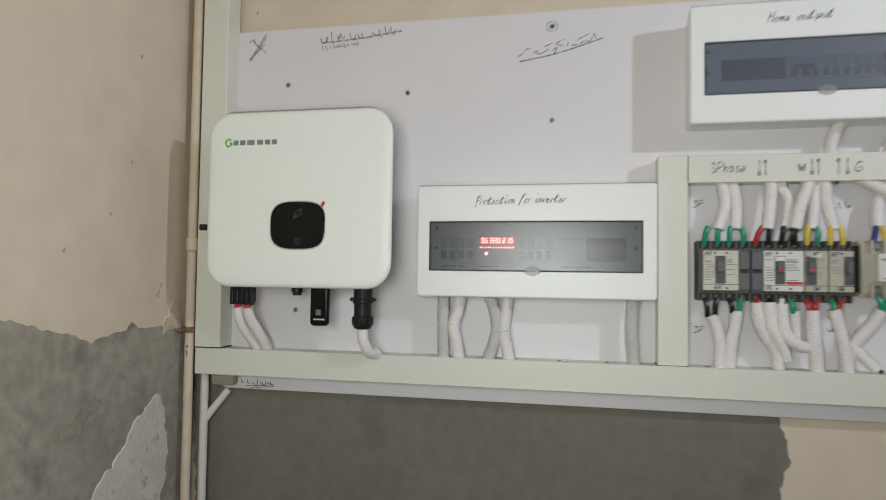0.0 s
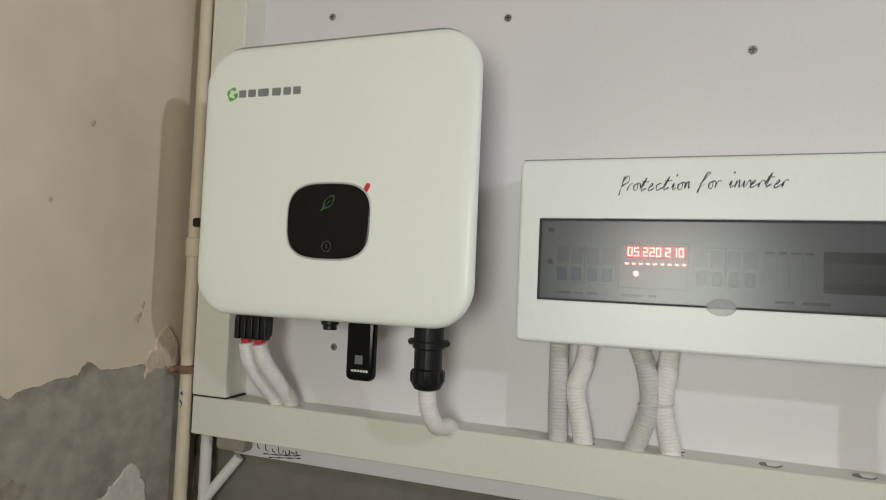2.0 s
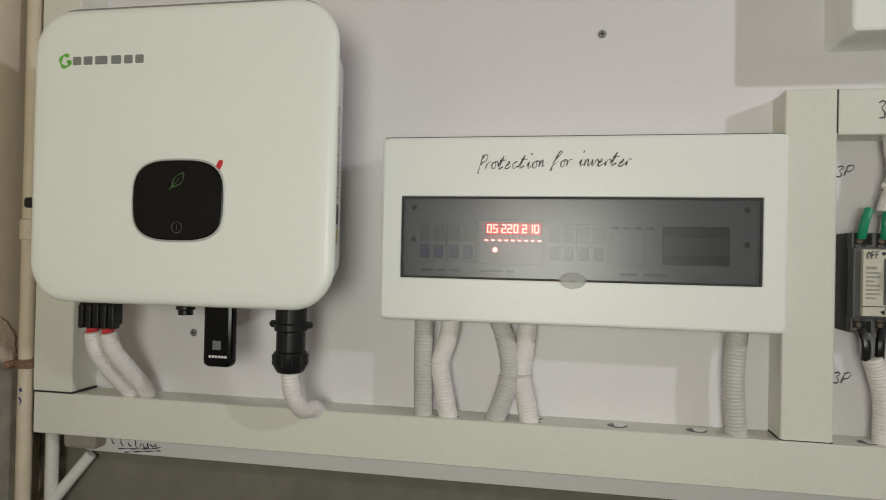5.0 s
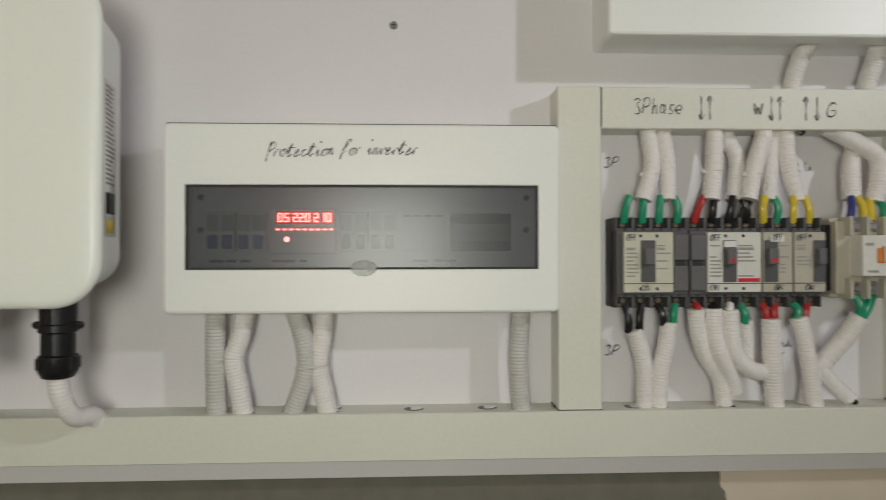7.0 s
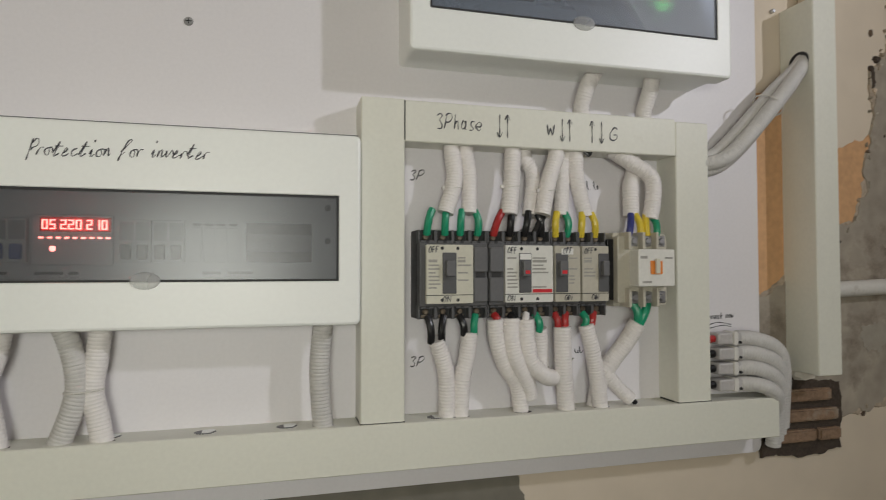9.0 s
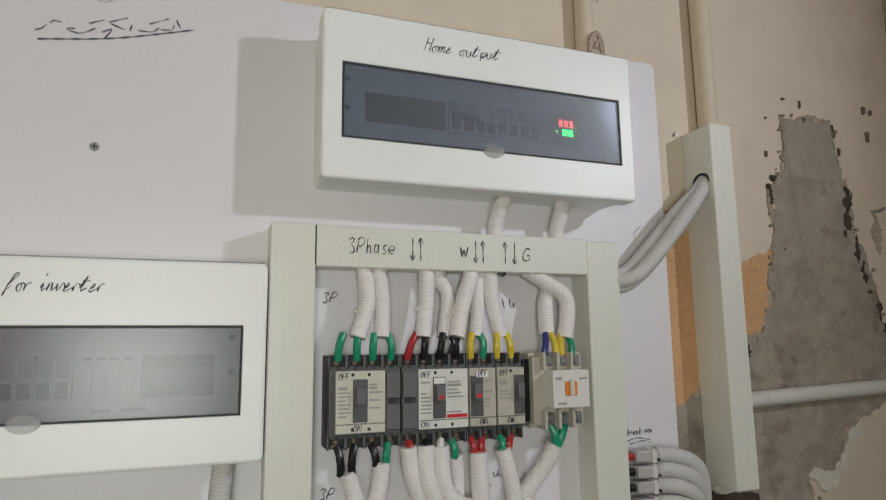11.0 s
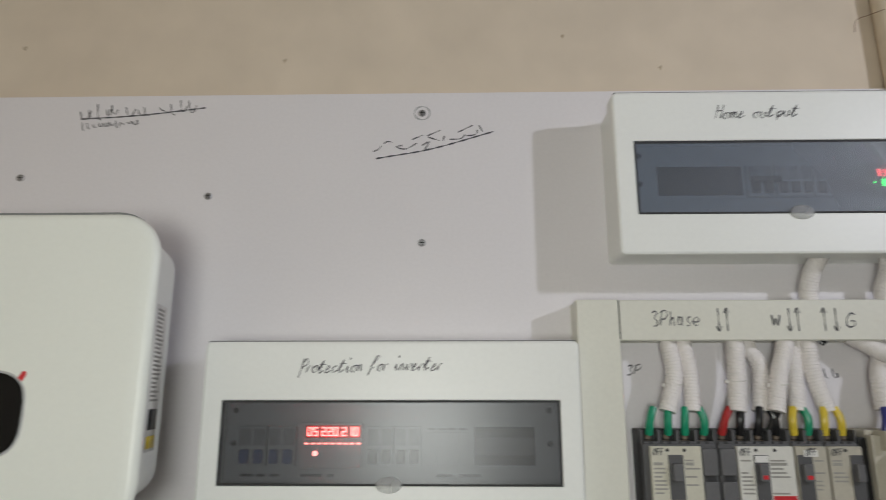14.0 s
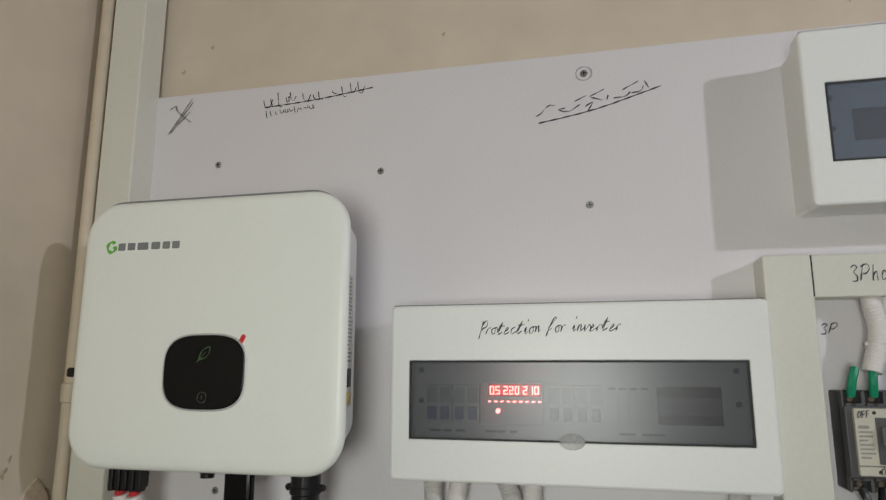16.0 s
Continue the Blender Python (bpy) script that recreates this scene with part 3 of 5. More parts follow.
line = [[(0, 0), (0.008, 0.004), (0.013, 0.010)], [(0.016, 0.013), (0.022, 0.017), (0.030, 0.016)], [(0.070, 0.014), (0.052, 0.004), (0.036, 0.008), (0.046, 0.010)], [(0.062, 0.020), (0.080, 0.028)], [(0.078, 0.010), (0.090, 0.016), (0.082, 0.002)],
        [(0.086, 0.026), (0.108, 0.036)], [(0.088, 0.024), (0.100, 0.020), (0.106, 0.018)], [(0.112, 0.018), (0.114, 0.026)], [(0.122, 0.020), (0.140, 0.021), (0.148, 0.028)], [(0.136, 0.032), (0.160, 0.044)], [(0.150, 0.026), (0.164, 0.028), (0.168, 0.036)], [(0.170, 0.044), (0.176, 0.032)]]
for s in line:
    part("handwriting", ink([s], (0.186, -0.0006, 1.690), 1.0, 0.0016, span=1.0), INK, board, "small black unreadable marker stroke")
part("handwriting", ink([[(0, 0), (0.09, 0.016), (0.19, 0.045)]], (0.190, -0.0006, 1.678), 1.0, 0.0021, span=1.0), INK, board, "black marker underline")
write("3P", (0.567, -0.0006, 1.338), 0.022, 0.014, 0.0014, board, rng)
write("3P", (0.567, -0.0006, 1.066), 0.022, 0.014, 0.0014, board, rng)
write("break now", (1.078, -0.0006, 1.122), 0.052, 0.010, 0.0012, board, rng, turn=3)
part("handwriting", ink([[(0, 0), (0.02, 0.004), (0.046, 0.0)], [(0.004, -0.005), (0.03, -0.001), (0.046, -0.004)]], (1.078, -0.0006, 1.113), 1.0, 0.0013, span=1.0), INK, board, "black marker underline")
bars(0.846, 1.330, [0.009, 0.012, 0.010], 0.018, 0.0014, 0)
bars(0.832, 1.074, [0.008, 0.008], 0.012, 0.0013, 0)
bars(-0.490, 0.908, [0.012, -0.004, 0.014, 0.012, 0.014, 0.012, 0.014], 0.012, 0.0016, 0)
part("handwriting", ink([[(0, 0), (0.05, 0.003), (0.075, 0.007)], [(0.012, -0.005), (0.075, 0.002)]], (-0.478, -0.0006, 0.902), 1.0, 0.0016, span=1.0), INK, board, "black marker underline")

# ---- cable ducts ----


def duct(loc, x0, x1, z0, z1, depth, label, back=0.0, lid_gap=0.0):
    """Rectangular cable trunking with a clip-on lid towards the room."""
    d = thing("cable_duct", loc, label, "cable duct", "ivory cable ducts")
    w = 0.0018
    bm = bmesh.new()
    loft(bm, [ring(x0, x1, z0, z1, 0.001, back, 1), ring(x0, x1, z0, z1, 0.001, -depth + 0.010, 1), ring(x0 + w, x1 - w, z0 + w, z1 - w, 0.001, -depth + 0.010, 1), ring(x0 + w, x1 - w, z0 + w, z1 - w, 0.001, back - 0.002, 1)], True, True)
    part("body", bm, DUCT, d)
    bm = bmesh.new()
    e = 0.0008
    loft(bm, [ring(x0 - e, x1 + e, z0 - e, z1 + e, 0.0018, -depth + 0.013, 2), ring(x0 - e, x1 + e, z0 - e, z1 + e, 0.0018, -depth + 0.0018, 2), ring(x0 + 0.0006, x1 - 0.0006, z0 + 0.0006, z1 - 0.0006, 0.0018, -depth, 2)], True, True)
    part("lid", bm, DUCT, d)
    return d


DY = 0.056
main_duct = duct((0.3, 0, 0.935), -0.584, 1.168, 0.936, 0.998, DY, "long horizontal ivory plastic cable duct below the boxes")
left_duct = duct((-0.553, 0, 1.001), -0.586, -0.520, 1.001, 2.6, DY, "upright ivory plastic cable duct beside the white inverter")
mid_duct = duct((0.52, 0, 0.9985), 0.490, 0.549, 0.9995, 1.441, 0.051, "upright ivory cable duct beside the protection box")
top_duct = duct((0.766, 0, 1.384), 0.5505, 0.982, 1.384, 1.440, 0.051, "short horizontal ivory cable duct with handwriting")
side_duct = duct((1.012, 0, 0.9985), 0.9835, 1.042, 0.9995, 1.437, 0.051, "upright ivory cable duct beside the contactor")
right_duct = duct((1.27, 0, 1.03), 1.247, 1.294, 1.03, 1.664, 0.060, "upright ivory cable duct open at the top, on bare wall", back=WY - 0.001)
YF = -0.051 - 0.0006
write("3Phase", (0.594, YF, 1.404), 0.068, 0.021, 0.0014, top_duct, rng, slant=0.1)
for ch, x in (("D", 0.684), ("U", 0.696), ("D", 0.783), ("U", 0.795), ("U", 0.832), ("D", 0.848)):
    s = [[((int(p[0]) - 2) / 9 * 0.024, (int(p[1])) / 9 * 0.033) for p in st.split()] for st in LETTERS[ch].split("|")]
    s = [[(a * 0.7, b) for a, b in q] for q in s]
    part("handwriting", ink(s, (x + 0.005, YF, 1.396), 1.0, 0.0013, span=1.0), INK, top_duct, "hand-drawn marker arrow")
write("W", (0.762, YF, 1.404), 0.014, 0.018, 0.0017, top_duct, rng, slant=0.1)
write("G", (0.864, YF, 1.402), 0.017, 0.020, 0.0017, top_duct, rng, slant=0.1)
for d, x0, x1 in ((mid_duct, 0.489, 0.550), (side_duct, 0.9825, 1.043)):
    part("foot_gap", block(x0, x1, -0.0508, -0.004, 0.9984, 1.0002), DARK, d, "dark gap under the duct")
part("joint_gap", block(0.5492, 0.5504, -0.0512, -0.030, 1.385, 1.4405), DARK, top_duct, "dark open joint between two ducts")
part("foot_gap", block(-0.584, -0.516, -0.0555, -0.004, 0.9984, 1.0008), DARK, left_duct, "dark gap under the duct")
# cut-outs in the top of the long duct
for x, y in ((0.293, -0.028), (0.395, -0.026), (0.60, -0.03), (0.18, -0.018)):
    bm = bmesh.new()
    loft(bm, [[(x + 0.0135 * math.cos(a), y + 0.0105 * math.sin(a), z) for a in (2 * math.pi * i / 14 for i in range(13))] for z in (0.9975, 0.9986)])
    part("knockout", bm, MCMID, main_duct, "dark gap round a half-pressed cut-out")
    bm = bmesh.new()
    loft(bm, [[(x + 0.0122 * math.cos(a), y + 0.0016 + 0.0085 * math.sin(a), z + 0.0012 * math.cos(a)) for a in (2 * math.pi * i / 14 for i in range(13))] for z in (0.998, 0.9990)])
    part("knockout", bm, BOXWHITE, main_duct, "tilted pale cut-out disc")
# ragged cable holes under the conduits
for x, y in ((0.066, -0.040), (0.179, -0.041), (0.616, -0.038), (0.634, -0.037), (0.731, -0.034), (0.801, -0.041), (0.857, -0.039)):
    bm = bmesh.new()
    loft(bm, [[(x + 0.0125 * math.cos(a), y + 0.0105 * math.sin(a), z) for a in (2 * math.pi * i / 14 for i in range(14))] for z in (0.9975, 0.9984)])
    part("cable_hole", bm, DARK, main_duct, "dark cut cable hole")

# ---- inverter ----
IX0, IX1, IZ0, IZ1, IYF = -0.488, -0.061, 1.150, 1.538, -0.178
inv = thing("inverter", (-0.275, -0.03, IZ0), "white wall-mounted solar inverter with a black round-cornered display", "inverter")
bm = bmesh.new()
loft(bm, [ring(IX0, IX1, IZ0, IZ1, 0.056, -0.1675, 10), ring(IX0, IX1, IZ0, IZ1, 0.056, IYF + 0.009, 10),
          ring(IX0 + 0.0010, IX1 - 0.0010, IZ0 + 0.0010, IZ1 - 0.0010, 0.055, IYF + 0.005, 10), ring(IX0 + 0.004, IX1 - 0.004, IZ0 + 0.004, IZ1 - 0.004, 0.052, IYF + 0.0018, 10),
          ring(IX0 + 0.010, IX1 - 0.010, IZ0 + 0.010, IZ1 - 0.010, 0.047, IYF + 0.0004, 10), ring(IX0 + 0.022, IX1 - 0.022, IZ0 + 0.022, IZ1 - 0.022, 0.038, IYF, 10)])
part("front_cover", bm, INVERTER, inv)
part("seam", loft(bmesh.new(), [ring(IX0 + 0.006, IX1 - 0.010, IZ0 + 0.006, IZ1 + 0.0026, 0.056, -0.158, 10), ring(IX0 + 0.002, IX1 - 0.0040, IZ0 + 0.003, IZ1 + 0.0034, 0.057, -0.1680, 10)]), MARKGREY, inv, "grey seam behind the cover")
bm = loft(bmesh.new(), [ring(IX0 + 0.036, IX1 - 0.043, IZ0 + 0.022, IZ1 - 0.012, 0.040, -0.030, 8), ring(IX0 + 0.030, IX1 - 0.027, IZ0 + 0.014, IZ1 - 0.006, 0.046, -0.110, 8), ring(IX0 + 0.022, IX1 - 0.016, IZ0 + 0.010, IZ1 - 0.004, 0.050, -0.156, 8)])
housing = part("housing", bm, INVBACK, inv, "pale aluminium rear housing")
for i in range(13):
    x = IX0 + 0.06 + i * 0.0235
    part("cooling_fin", block(x, x + 0.003, -0.108, -0.034, IZ1 - 0.014, IZ1 - 0.004), ALU, housing)
part("wall_bracket", slab(-0.42, -0.13, 1.30, 1.42, -0.032, 0.0, 0.004), STEEL, inv, "steel wall bracket")
switch = part("dc_switch", block(-0.500, -0.470, -0.156, -0.122, 1.268, 1.302, bev=0.003), INVBACK, inv, "pale base of the side switch")
part("knob", block(-0.5245, -0.499, -0.149, -0.137, 1.277, 1.291, bev=0.002), BLACK, switch, "small black switch knob")
# display
cx, cz = -0.269, 1.2855


def squircle(hx, hz, y, p=3.2, n=40):
    out = []
    for i in range(n):
        a = 2 * math.pi * i / n
        c, s = math.cos(a), math.sin(a)
        out.append((cx + hx * math.copysign(abs(c) ** (2 / p), c), y, cz + hz * math.copysign(abs(s) ** (2 / p), s)))
    return out


part("display_rim", loft(bmesh.new(), [squircle(0.0655, 0.0535, IYF + 0.002), squircle(0.0655, 0.0535, IYF - 0.0006), squircle(0.0640, 0.0520, IYF - 0.0010)]), ALU, inv, "thin grey display rim")
disp = part("display", loft(bmesh.new(), [squircle(0.0632, 0.0512, IYF), squircle(0.0630, 0.0510, IYF - 0.0014), squircle(0.0615, 0.0495, IYF - 0.0019)]), BLACKGLOSS, inv, "glossy black display")
leaf = [[(0, 0), (0.004, 0.012), (0.016, 0.018), (0.014, 0.006), (0.004, 0.001), (0, 0)], [(-0.003, -0.003), (0.006, 0.006), (0.010, 0.011)]]
part("leaf_icon", ink(leaf, (-0.277, IYF - 0.0023, 1.302), 1.0, 0.0012, span=1.0), ICONGREEN, disp, "thin dim green leaf symbol")
part("button_icon", ink([[(math.cos(a) * 0.007, math.sin(a) * 0.007) for a in (2 * math.pi * i / 12 for i in range(13))], [(0, -0.003), (0, 0.003)]], (-0.2685, IYF - 0.0023, 1.251), 1.0, 0.0009, span=1.0), ICONGREY, disp, "thin grey ring symbol")
bm = slab(-0.0035, 0.0035, -0.0075, 0.0075, -0.0007, 0.0, 0.0034, 0.0004, n=4)
bmesh.ops.transform(bm, matrix=Matrix.Translation((-0.213, IYF, 1.330)) @ Matrix.Rotation(radians(28), 4, "Y"), verts=bm.verts)
part("sticker", bm, REDPLASTIC, inv, "small red sticker")
# maker's mark as plain shapes
gp = [(math.cos(a) * 0.0072, math.sin(a) * 0.0078) for a in (radians(45 + 285 * i / 14) for i in range(15))] + [(0.0072, -0.001), (0.002, -0.001)]
part("mark", ink([gp], (-0.4375, IYF - 0.0006, 1.4690), 1.0, 0.0040, span=1.0), LOGOGREEN, inv, "green ring-shaped mark")
x = -0.4262
for w in (0.016, 0.017, 0.0235, 0.019, 0.016, 0.016):
    part("mark", slab(x, x + w * 0.76, 1.4632, 1.4742, IYF - 0.0005, IYF + 0.001, 0.0015, 0.0002), MARKGREY, inv, "small grey bar")
    x += w
# side label
SIDE = Matrix.Translation((IX1 - 0.0328, -0.080, 1.335)) @ Matrix.Rotation(math.atan2(0.016, 0.080), 4, "Z")


def side_piece(y0, y1, z0, z1, out):
    bm = block(-0.0010, out, y0, y1, z0, z1)
    bmesh.ops.transform(bm, matrix=SIDE, verts=bm.verts)
    return bm


lab = part("side_label", side_piece(-0.026, 0.024, -0.100, 0.095, 0.0008), PAPER, inv, "white rating label")
for i in range(22):
    z = -0.035 + i * 0.0058
    part("print", side_piece(-0.022, -0.022 + rng.uniform(0.022, 0.040), z, z + 0.0028, 0.0013), PRINTLIGHT, lab)
part("print", side_piece(-0.022, 0.018, -0.072, -0.045, 0.0013), BLACK, lab, "black symbol block")
part("print", side_piece(-0.022, 0.018, -0.096, -0.080, 0.0013), YELLOW, lab, "yellow warning mark")
# sockets below
sock = part("dc_connector", slab(-0.464, -0.408, 1.112, 1.156, -0.110, -0.092, 0.004), BLACK, inv, "black direct-current plug block")
for i in range(5):
    part("rib", slab(-0.4630 + i * 0.0122, -0.4630 + i * 0.0122 + 0.008, 1.108, 1.142, -0.1135, -0.10, 0.002), BLACK, sock)
for x in (-0.449, -0.424):
    part("seal", tube([(x, -0.1, 1.112), (x, -0.1, 1.099)], 0.0085, sides=10), REDPLASTIC, sock, "red seal ring")
dong = part("data_stick", slab(-0.258, -0.216, 1.066, 1.158, -0.131, -0.118, 0.009, 0.005, n=4), BLACKGLOSS, inv, "black data logger stick")
bm = block(-0.243, -0.231, -0.1315, -0.1308, 1.090, 1.102)
part("print", bm, GREYINK, dong, "small grey square print")
bits("print", [(-0.248 + k * 0.0045, -0.2448 + k * 0.0045, -0.1315, -0.1308, 1.0790, 1.0822) for k in range(6)], PAPER, dong, "tiny white print bar")


def turned(x, y, prof, bm=None, sides=18):
    bm = bm or bmesh.new()
    return loft(bm, [[(x + r * math.cos(a), y + r * math.sin(a), z) for a in (2 * math.pi * i / sides for i in range(sides))] for z, r in prof])


ac = part("ac_connector", turned(-0.142, -0.108, [(1.160, 0.021), (1.128, 0.021), (1.126, 0.0225), (1.118, 0.0225), (1.116, 0.0195), (1.090, 0.0195), (1.088, 0.0225), (1.070, 0.0225), (1.062, 0.018), (1.060, 0.012)]), BLACK, inv, "black round mains plug")
part("latch_ear", block(-0.172, -0.112, -0.113, -0.103, 1.121, 1.130, bev=0.002), BLACK, ac)
for i in range(12):
    a = 2 * math.pi * i / 12
    x, y = -0.142 + 0.0222 * math.cos(a), -0.108 + 0.0222 * math.sin(a)
    part("grip_rib", block(x - 0.0016, x + 0.0016, y - 0.0016, y + 0.0016, 1.072, 1.086), BLACK, ac)
part("gland", turned(-0.300, -0.105, [(1.158, 0.013), (1.140, 0.013), (1.138, 0.010), (1.132, 0.010)], sides=12), BLACK, inv, "black cable gland")


def conduit(pts, r, mat=CONDUIT, label="white corrugated flexible conduit", ripple=0.0004, group="corrugated conduits", loc=None):
    return single("conduit", tube(pts, r, ripple=ripple, pitch=0.0046), mat, loc or pts[-1], label, "conduit", group)


conduit([(-0.449, -0.100, 1.103), (-0.447, -0.092, 1.072), (-0.441, -0.068, 1.038), (-0.430, -0.041, 1.006), (-0.428, -0.036, 0.985)], 0.0122, label="white corrugated conduit from the inverter plug into the duct")
conduit([(-0.424, -0.100, 1.103), (-0.421, -0.090, 1.074), (-0.413, -0.064, 1.040), (-0.404, -0.038, 1.006), (-0.402, -0.034, 0.985)], 0.0122, label="white corrugated conduit from the inverter plug into the duct")
conduit([(-0.142, -0.108, 1.064), (-0.140, -0.105, 1.035), (-0.133, -0.088, 1.008), (-0.126, -0.058, 1.002), (-0.124, -0.040, 0.985)], 0.0122, label="white corrugated conduit from the mains plug into the duct")

# ---- distribution boxes ----


def distribution_box(x0, z0, w, h, yf, label, pane, words, win):
    box = thing("distribution_box", (x0 + w / 2, 0, z0), label, "distribution box", "distribution boxes")
    x1, z1 = x0 + w, z0 + h
    wx0, wx1, wz0, wz1 = win
    i = 0.005
    bm = bmesh.new()
    loft(bm, [ring(x0 + i, x1 - i, z0 + i, z1 - i, 0.006, 0.0, 3), ring(x0 + i, x1 - i, z0 + i, z1 - i, 0.006, yf + 0.034, 3), ring(x0 + i + 0.003, x1 - i - 0.003, z0 + i + 0.003, z1 - i - 0.003, 0.005, yf + 0.034, 3), ring(x0 + i + 0.003, x1 - i - 0.003, z0 + i + 0.003, z1 - i - 0.003, 0.005, -0.003, 3)], True, True)
    part("back_box", bm, BOXWHITE, box)
    bm = bmesh.new()
    loft(bm, [ring(x0 + 0.002, x1 - 0.002, z0 + 0.002, z1 - 0.002, 0.006, yf + 0.036, 4), ring(x0, x1, z0, z1, 0.008, yf + 0.030, 4), ring(x0, x1, z0, z1, 0.008, yf + 0.004, 4), ring(x0 + 0.0012, x1 - 0.0012, z0 + 0.0012, z1 - 0.0012, 0.007, yf + 0.0012, 4),
              ring(x0 + 0.004, x1 - 0.004, z0 + 0.004, z1 - 0.004, 0.005, yf, 4), ring(wx0 - 0.001, wx1 + 0.001, wz0 - 0.001, wz1 + 0.001, 0.002, yf, 4), ring(wx0, wx1, wz0, wz1, 0.0015, yf + 0.001, 4), ring(wx0, wx1, wz0, wz1, 0.0015, yf + 0.030, 4)], False, False, closed=True)
    cover = part("cover", bm, BOXWHITE, box)
    # inner shield with slot openings behind the flap
    inner = slab(wx0 - 0.004, wx1 + 0.004, wz0 - 0.004, wz1 + 0.004, yf + 0.024, yf + 0.027, 0.001, 0.0005)
    part("shield", inner, PLATE, box, "grey inner shield")
    for s in (wx0 + 0.012, wx1 - 0.012):
        for z in (wz0 + 0.052, wz1 - 0.014):
            part("shield_screw", disc(bmesh.new(), s, z, 0.004, yf + 0.022, yf + 0.025, 10), MCGREY, box)
    flap = part("flap", slab(wx0 + 0.0012, wx1 - 0.0012, wz0 + 0.0012, wz1 - 0.0012, yf + 0.0008, yf + 0.0032, 0.001, 0.0005), pane, box, "smoked see-through plastic flap")
    mx = (wx0 + wx1) / 2
    bm = bmesh.new()
    loft(bm, [[(mx + s * 0.017 * math.cos(a), y, wz0 + 0.0015 + s * 0.0105 * math.sin(a)) for a in (2 * math.pi * k / 20 for k in range(20))] for y, s in ((yf + 0.001, 1), (yf - 0.0012, 1), (yf - 0.0018, 0.85))])
    part("finger_tab", bm, CLEAR, flap, "clear finger tab")
    bm = block(wx0 + 0.0002, wx1 - 0.0002, yf + 0.0002, yf + 0.004, wz1 - 0.0030, wz1 - 0.0002)
    block(wx0 + 0.0002, wx0 + 0.0028, yf + 0.0002, yf + 0.004, wz0 + 0.0002, wz1 - 0.0030, bm)
    block(wx1 - 0.0028, wx1 - 0.0002, yf + 0.0002, yf + 0.004, wz0 + 0.0002, wz1 - 0.0030, bm)
    block(wx0 + 0.0028, mx - 0.016, yf + 0.0002, yf + 0.004, wz0 + 0.0002, wz0 + 0.0026, bm)
    block(mx + 0.016, wx1 - 0.0028, yf + 0.0002, yf + 0.004, wz0 + 0.0002, wz0 + 0.0026, bm)
    part("flap_gap", bm, DARK, box, "dark gap round the flap")
    # Thin dark grey strip drawn in along the cover's upper edge.
    part("cover_edge_line", slab(x0 + 0.004, x1 - 0.004, z1 - 0.0008, z1 + 0.0007, yf + 0.003, yf + 0.020, 0.0006, 0.0002), MCMID, cover, "thin dark line drawn along the upper edge")
    text, tx, tz, tw, th = words
    write(text, (tx, yf - 0.0006, tz), tw, th, 0.00115, cover, rng, turn=1.2, slant=0.42, table=CURSIVE)
    return box


def module(parent, x0, x1, z0, z1, yb, toggles, color, mat=MODULE):
    """A small modular breaker seen behind the flap."""
    yf = yb - 0.010
    m = part("breaker", slab(x0, x1, z0, z1, yf, yb, 0.001, 0.0006), mat, parent)
    w = (x1 - x0) / toggles
    for i in range(toggles):
        a = x0 + w * i
        part("toggle", block(a + w * 0.18, a + w * 0.82, yf - 0.006, yf, z0 + 0.004, z0 + (z1 - z0) * 0.42, bev=0.001), color, m)
        part("rating_panel", block(a + w * 0.08, a + w * 0.92, yf - 0.0008, yf, z0 + (z1 - z0) * 0.52, z1 - 0.003), RATING, m, "grey rating panel")
    return m


SEG = {"0": "abcdef", "1": "bc", "2": "abged", "5": "afgcd"}
SEGBOX = {"a": (0, 1, 1, 1), "b": (1, 1, 0.5, 1), "c": (1, 1, 0, 0.5), "d": (0, 1, 0, 0), "e": (0, 0, 0, 0.5), "f": (0, 0, 0.5, 1), "g": (0, 1, 0.5, 0.5)}


def digits(ch, x, z, w, h, y):
    bm = bmesh.new()
    t = 0.0007
    for s in SEG[ch]:
        a = SEGBOX[s]
        block(x + a[0] * w - t, x + a[1] * w + t, y - 0.0006, y, z + a[2] * h - t, z + a[3] * h + t, bm)
    return bm


PYF = -0.081
pbox = distribution_box(-0.028, 1.135, 0.513, 0.246, PYF, "white plastic distribution box with a smoked flap, marked in handwriting", PANE, ("Protection for inverter", 0.103, 1.338, 0.196, 0.0195), (0.0005, 0.4565, 1.192, 1.3015))
ys = PYF + 0.024
module(pbox, 0.022, 0.060, 1.215, 1.267, ys, 2, BLUE)
module(pbox, 0.062, 0.100, 1.215, 1.267, ys, 2, BLUE)
meter = part("voltage_meter", slab(0.104, 0.190, 1.212, 1.272, ys - 0.008, ys, 0.002), MODULE, pbox, "grey digital voltage protector")
part("display_window", slab(0.1130, 0.1885, 1.2515, 1.2690, ys - 0.0084, ys - 0.007, 0.001, 0.0003), REDGLOW, meter, "red-lit display window")
x = 0.1160
for ch in "05 220 210":
    if ch != " ":
        part("digit", digits(ch, x, 1.2550, 0.0048, 0.0100, ys - 0.0088), REDLED, meter, "glowing red digit")
        x += 0.0080
    else:
        x += 0.0034
for i in range(9):
    x = 0.1125 + i * 0.0088
    part("indicator", block(x, x + 0.0045, ys - 0.0086, ys - 0.008, 1.2435, 1.2453), REDLED, meter, "glowing red dash")
part("indicator", disc(bmesh.new(), 0.1265, 1.2315, 0.0034, ys - 0.0090, ys - 0.008, 12), REDLED, meter, "glowing red dot")
module(pbox, 0.196, 0.2325, 1.215, 1.267, ys, 2, MCDARK)
module(pbox, 0.2335, 0.270, 1.215, 1.267, ys, 2, MCDARK)
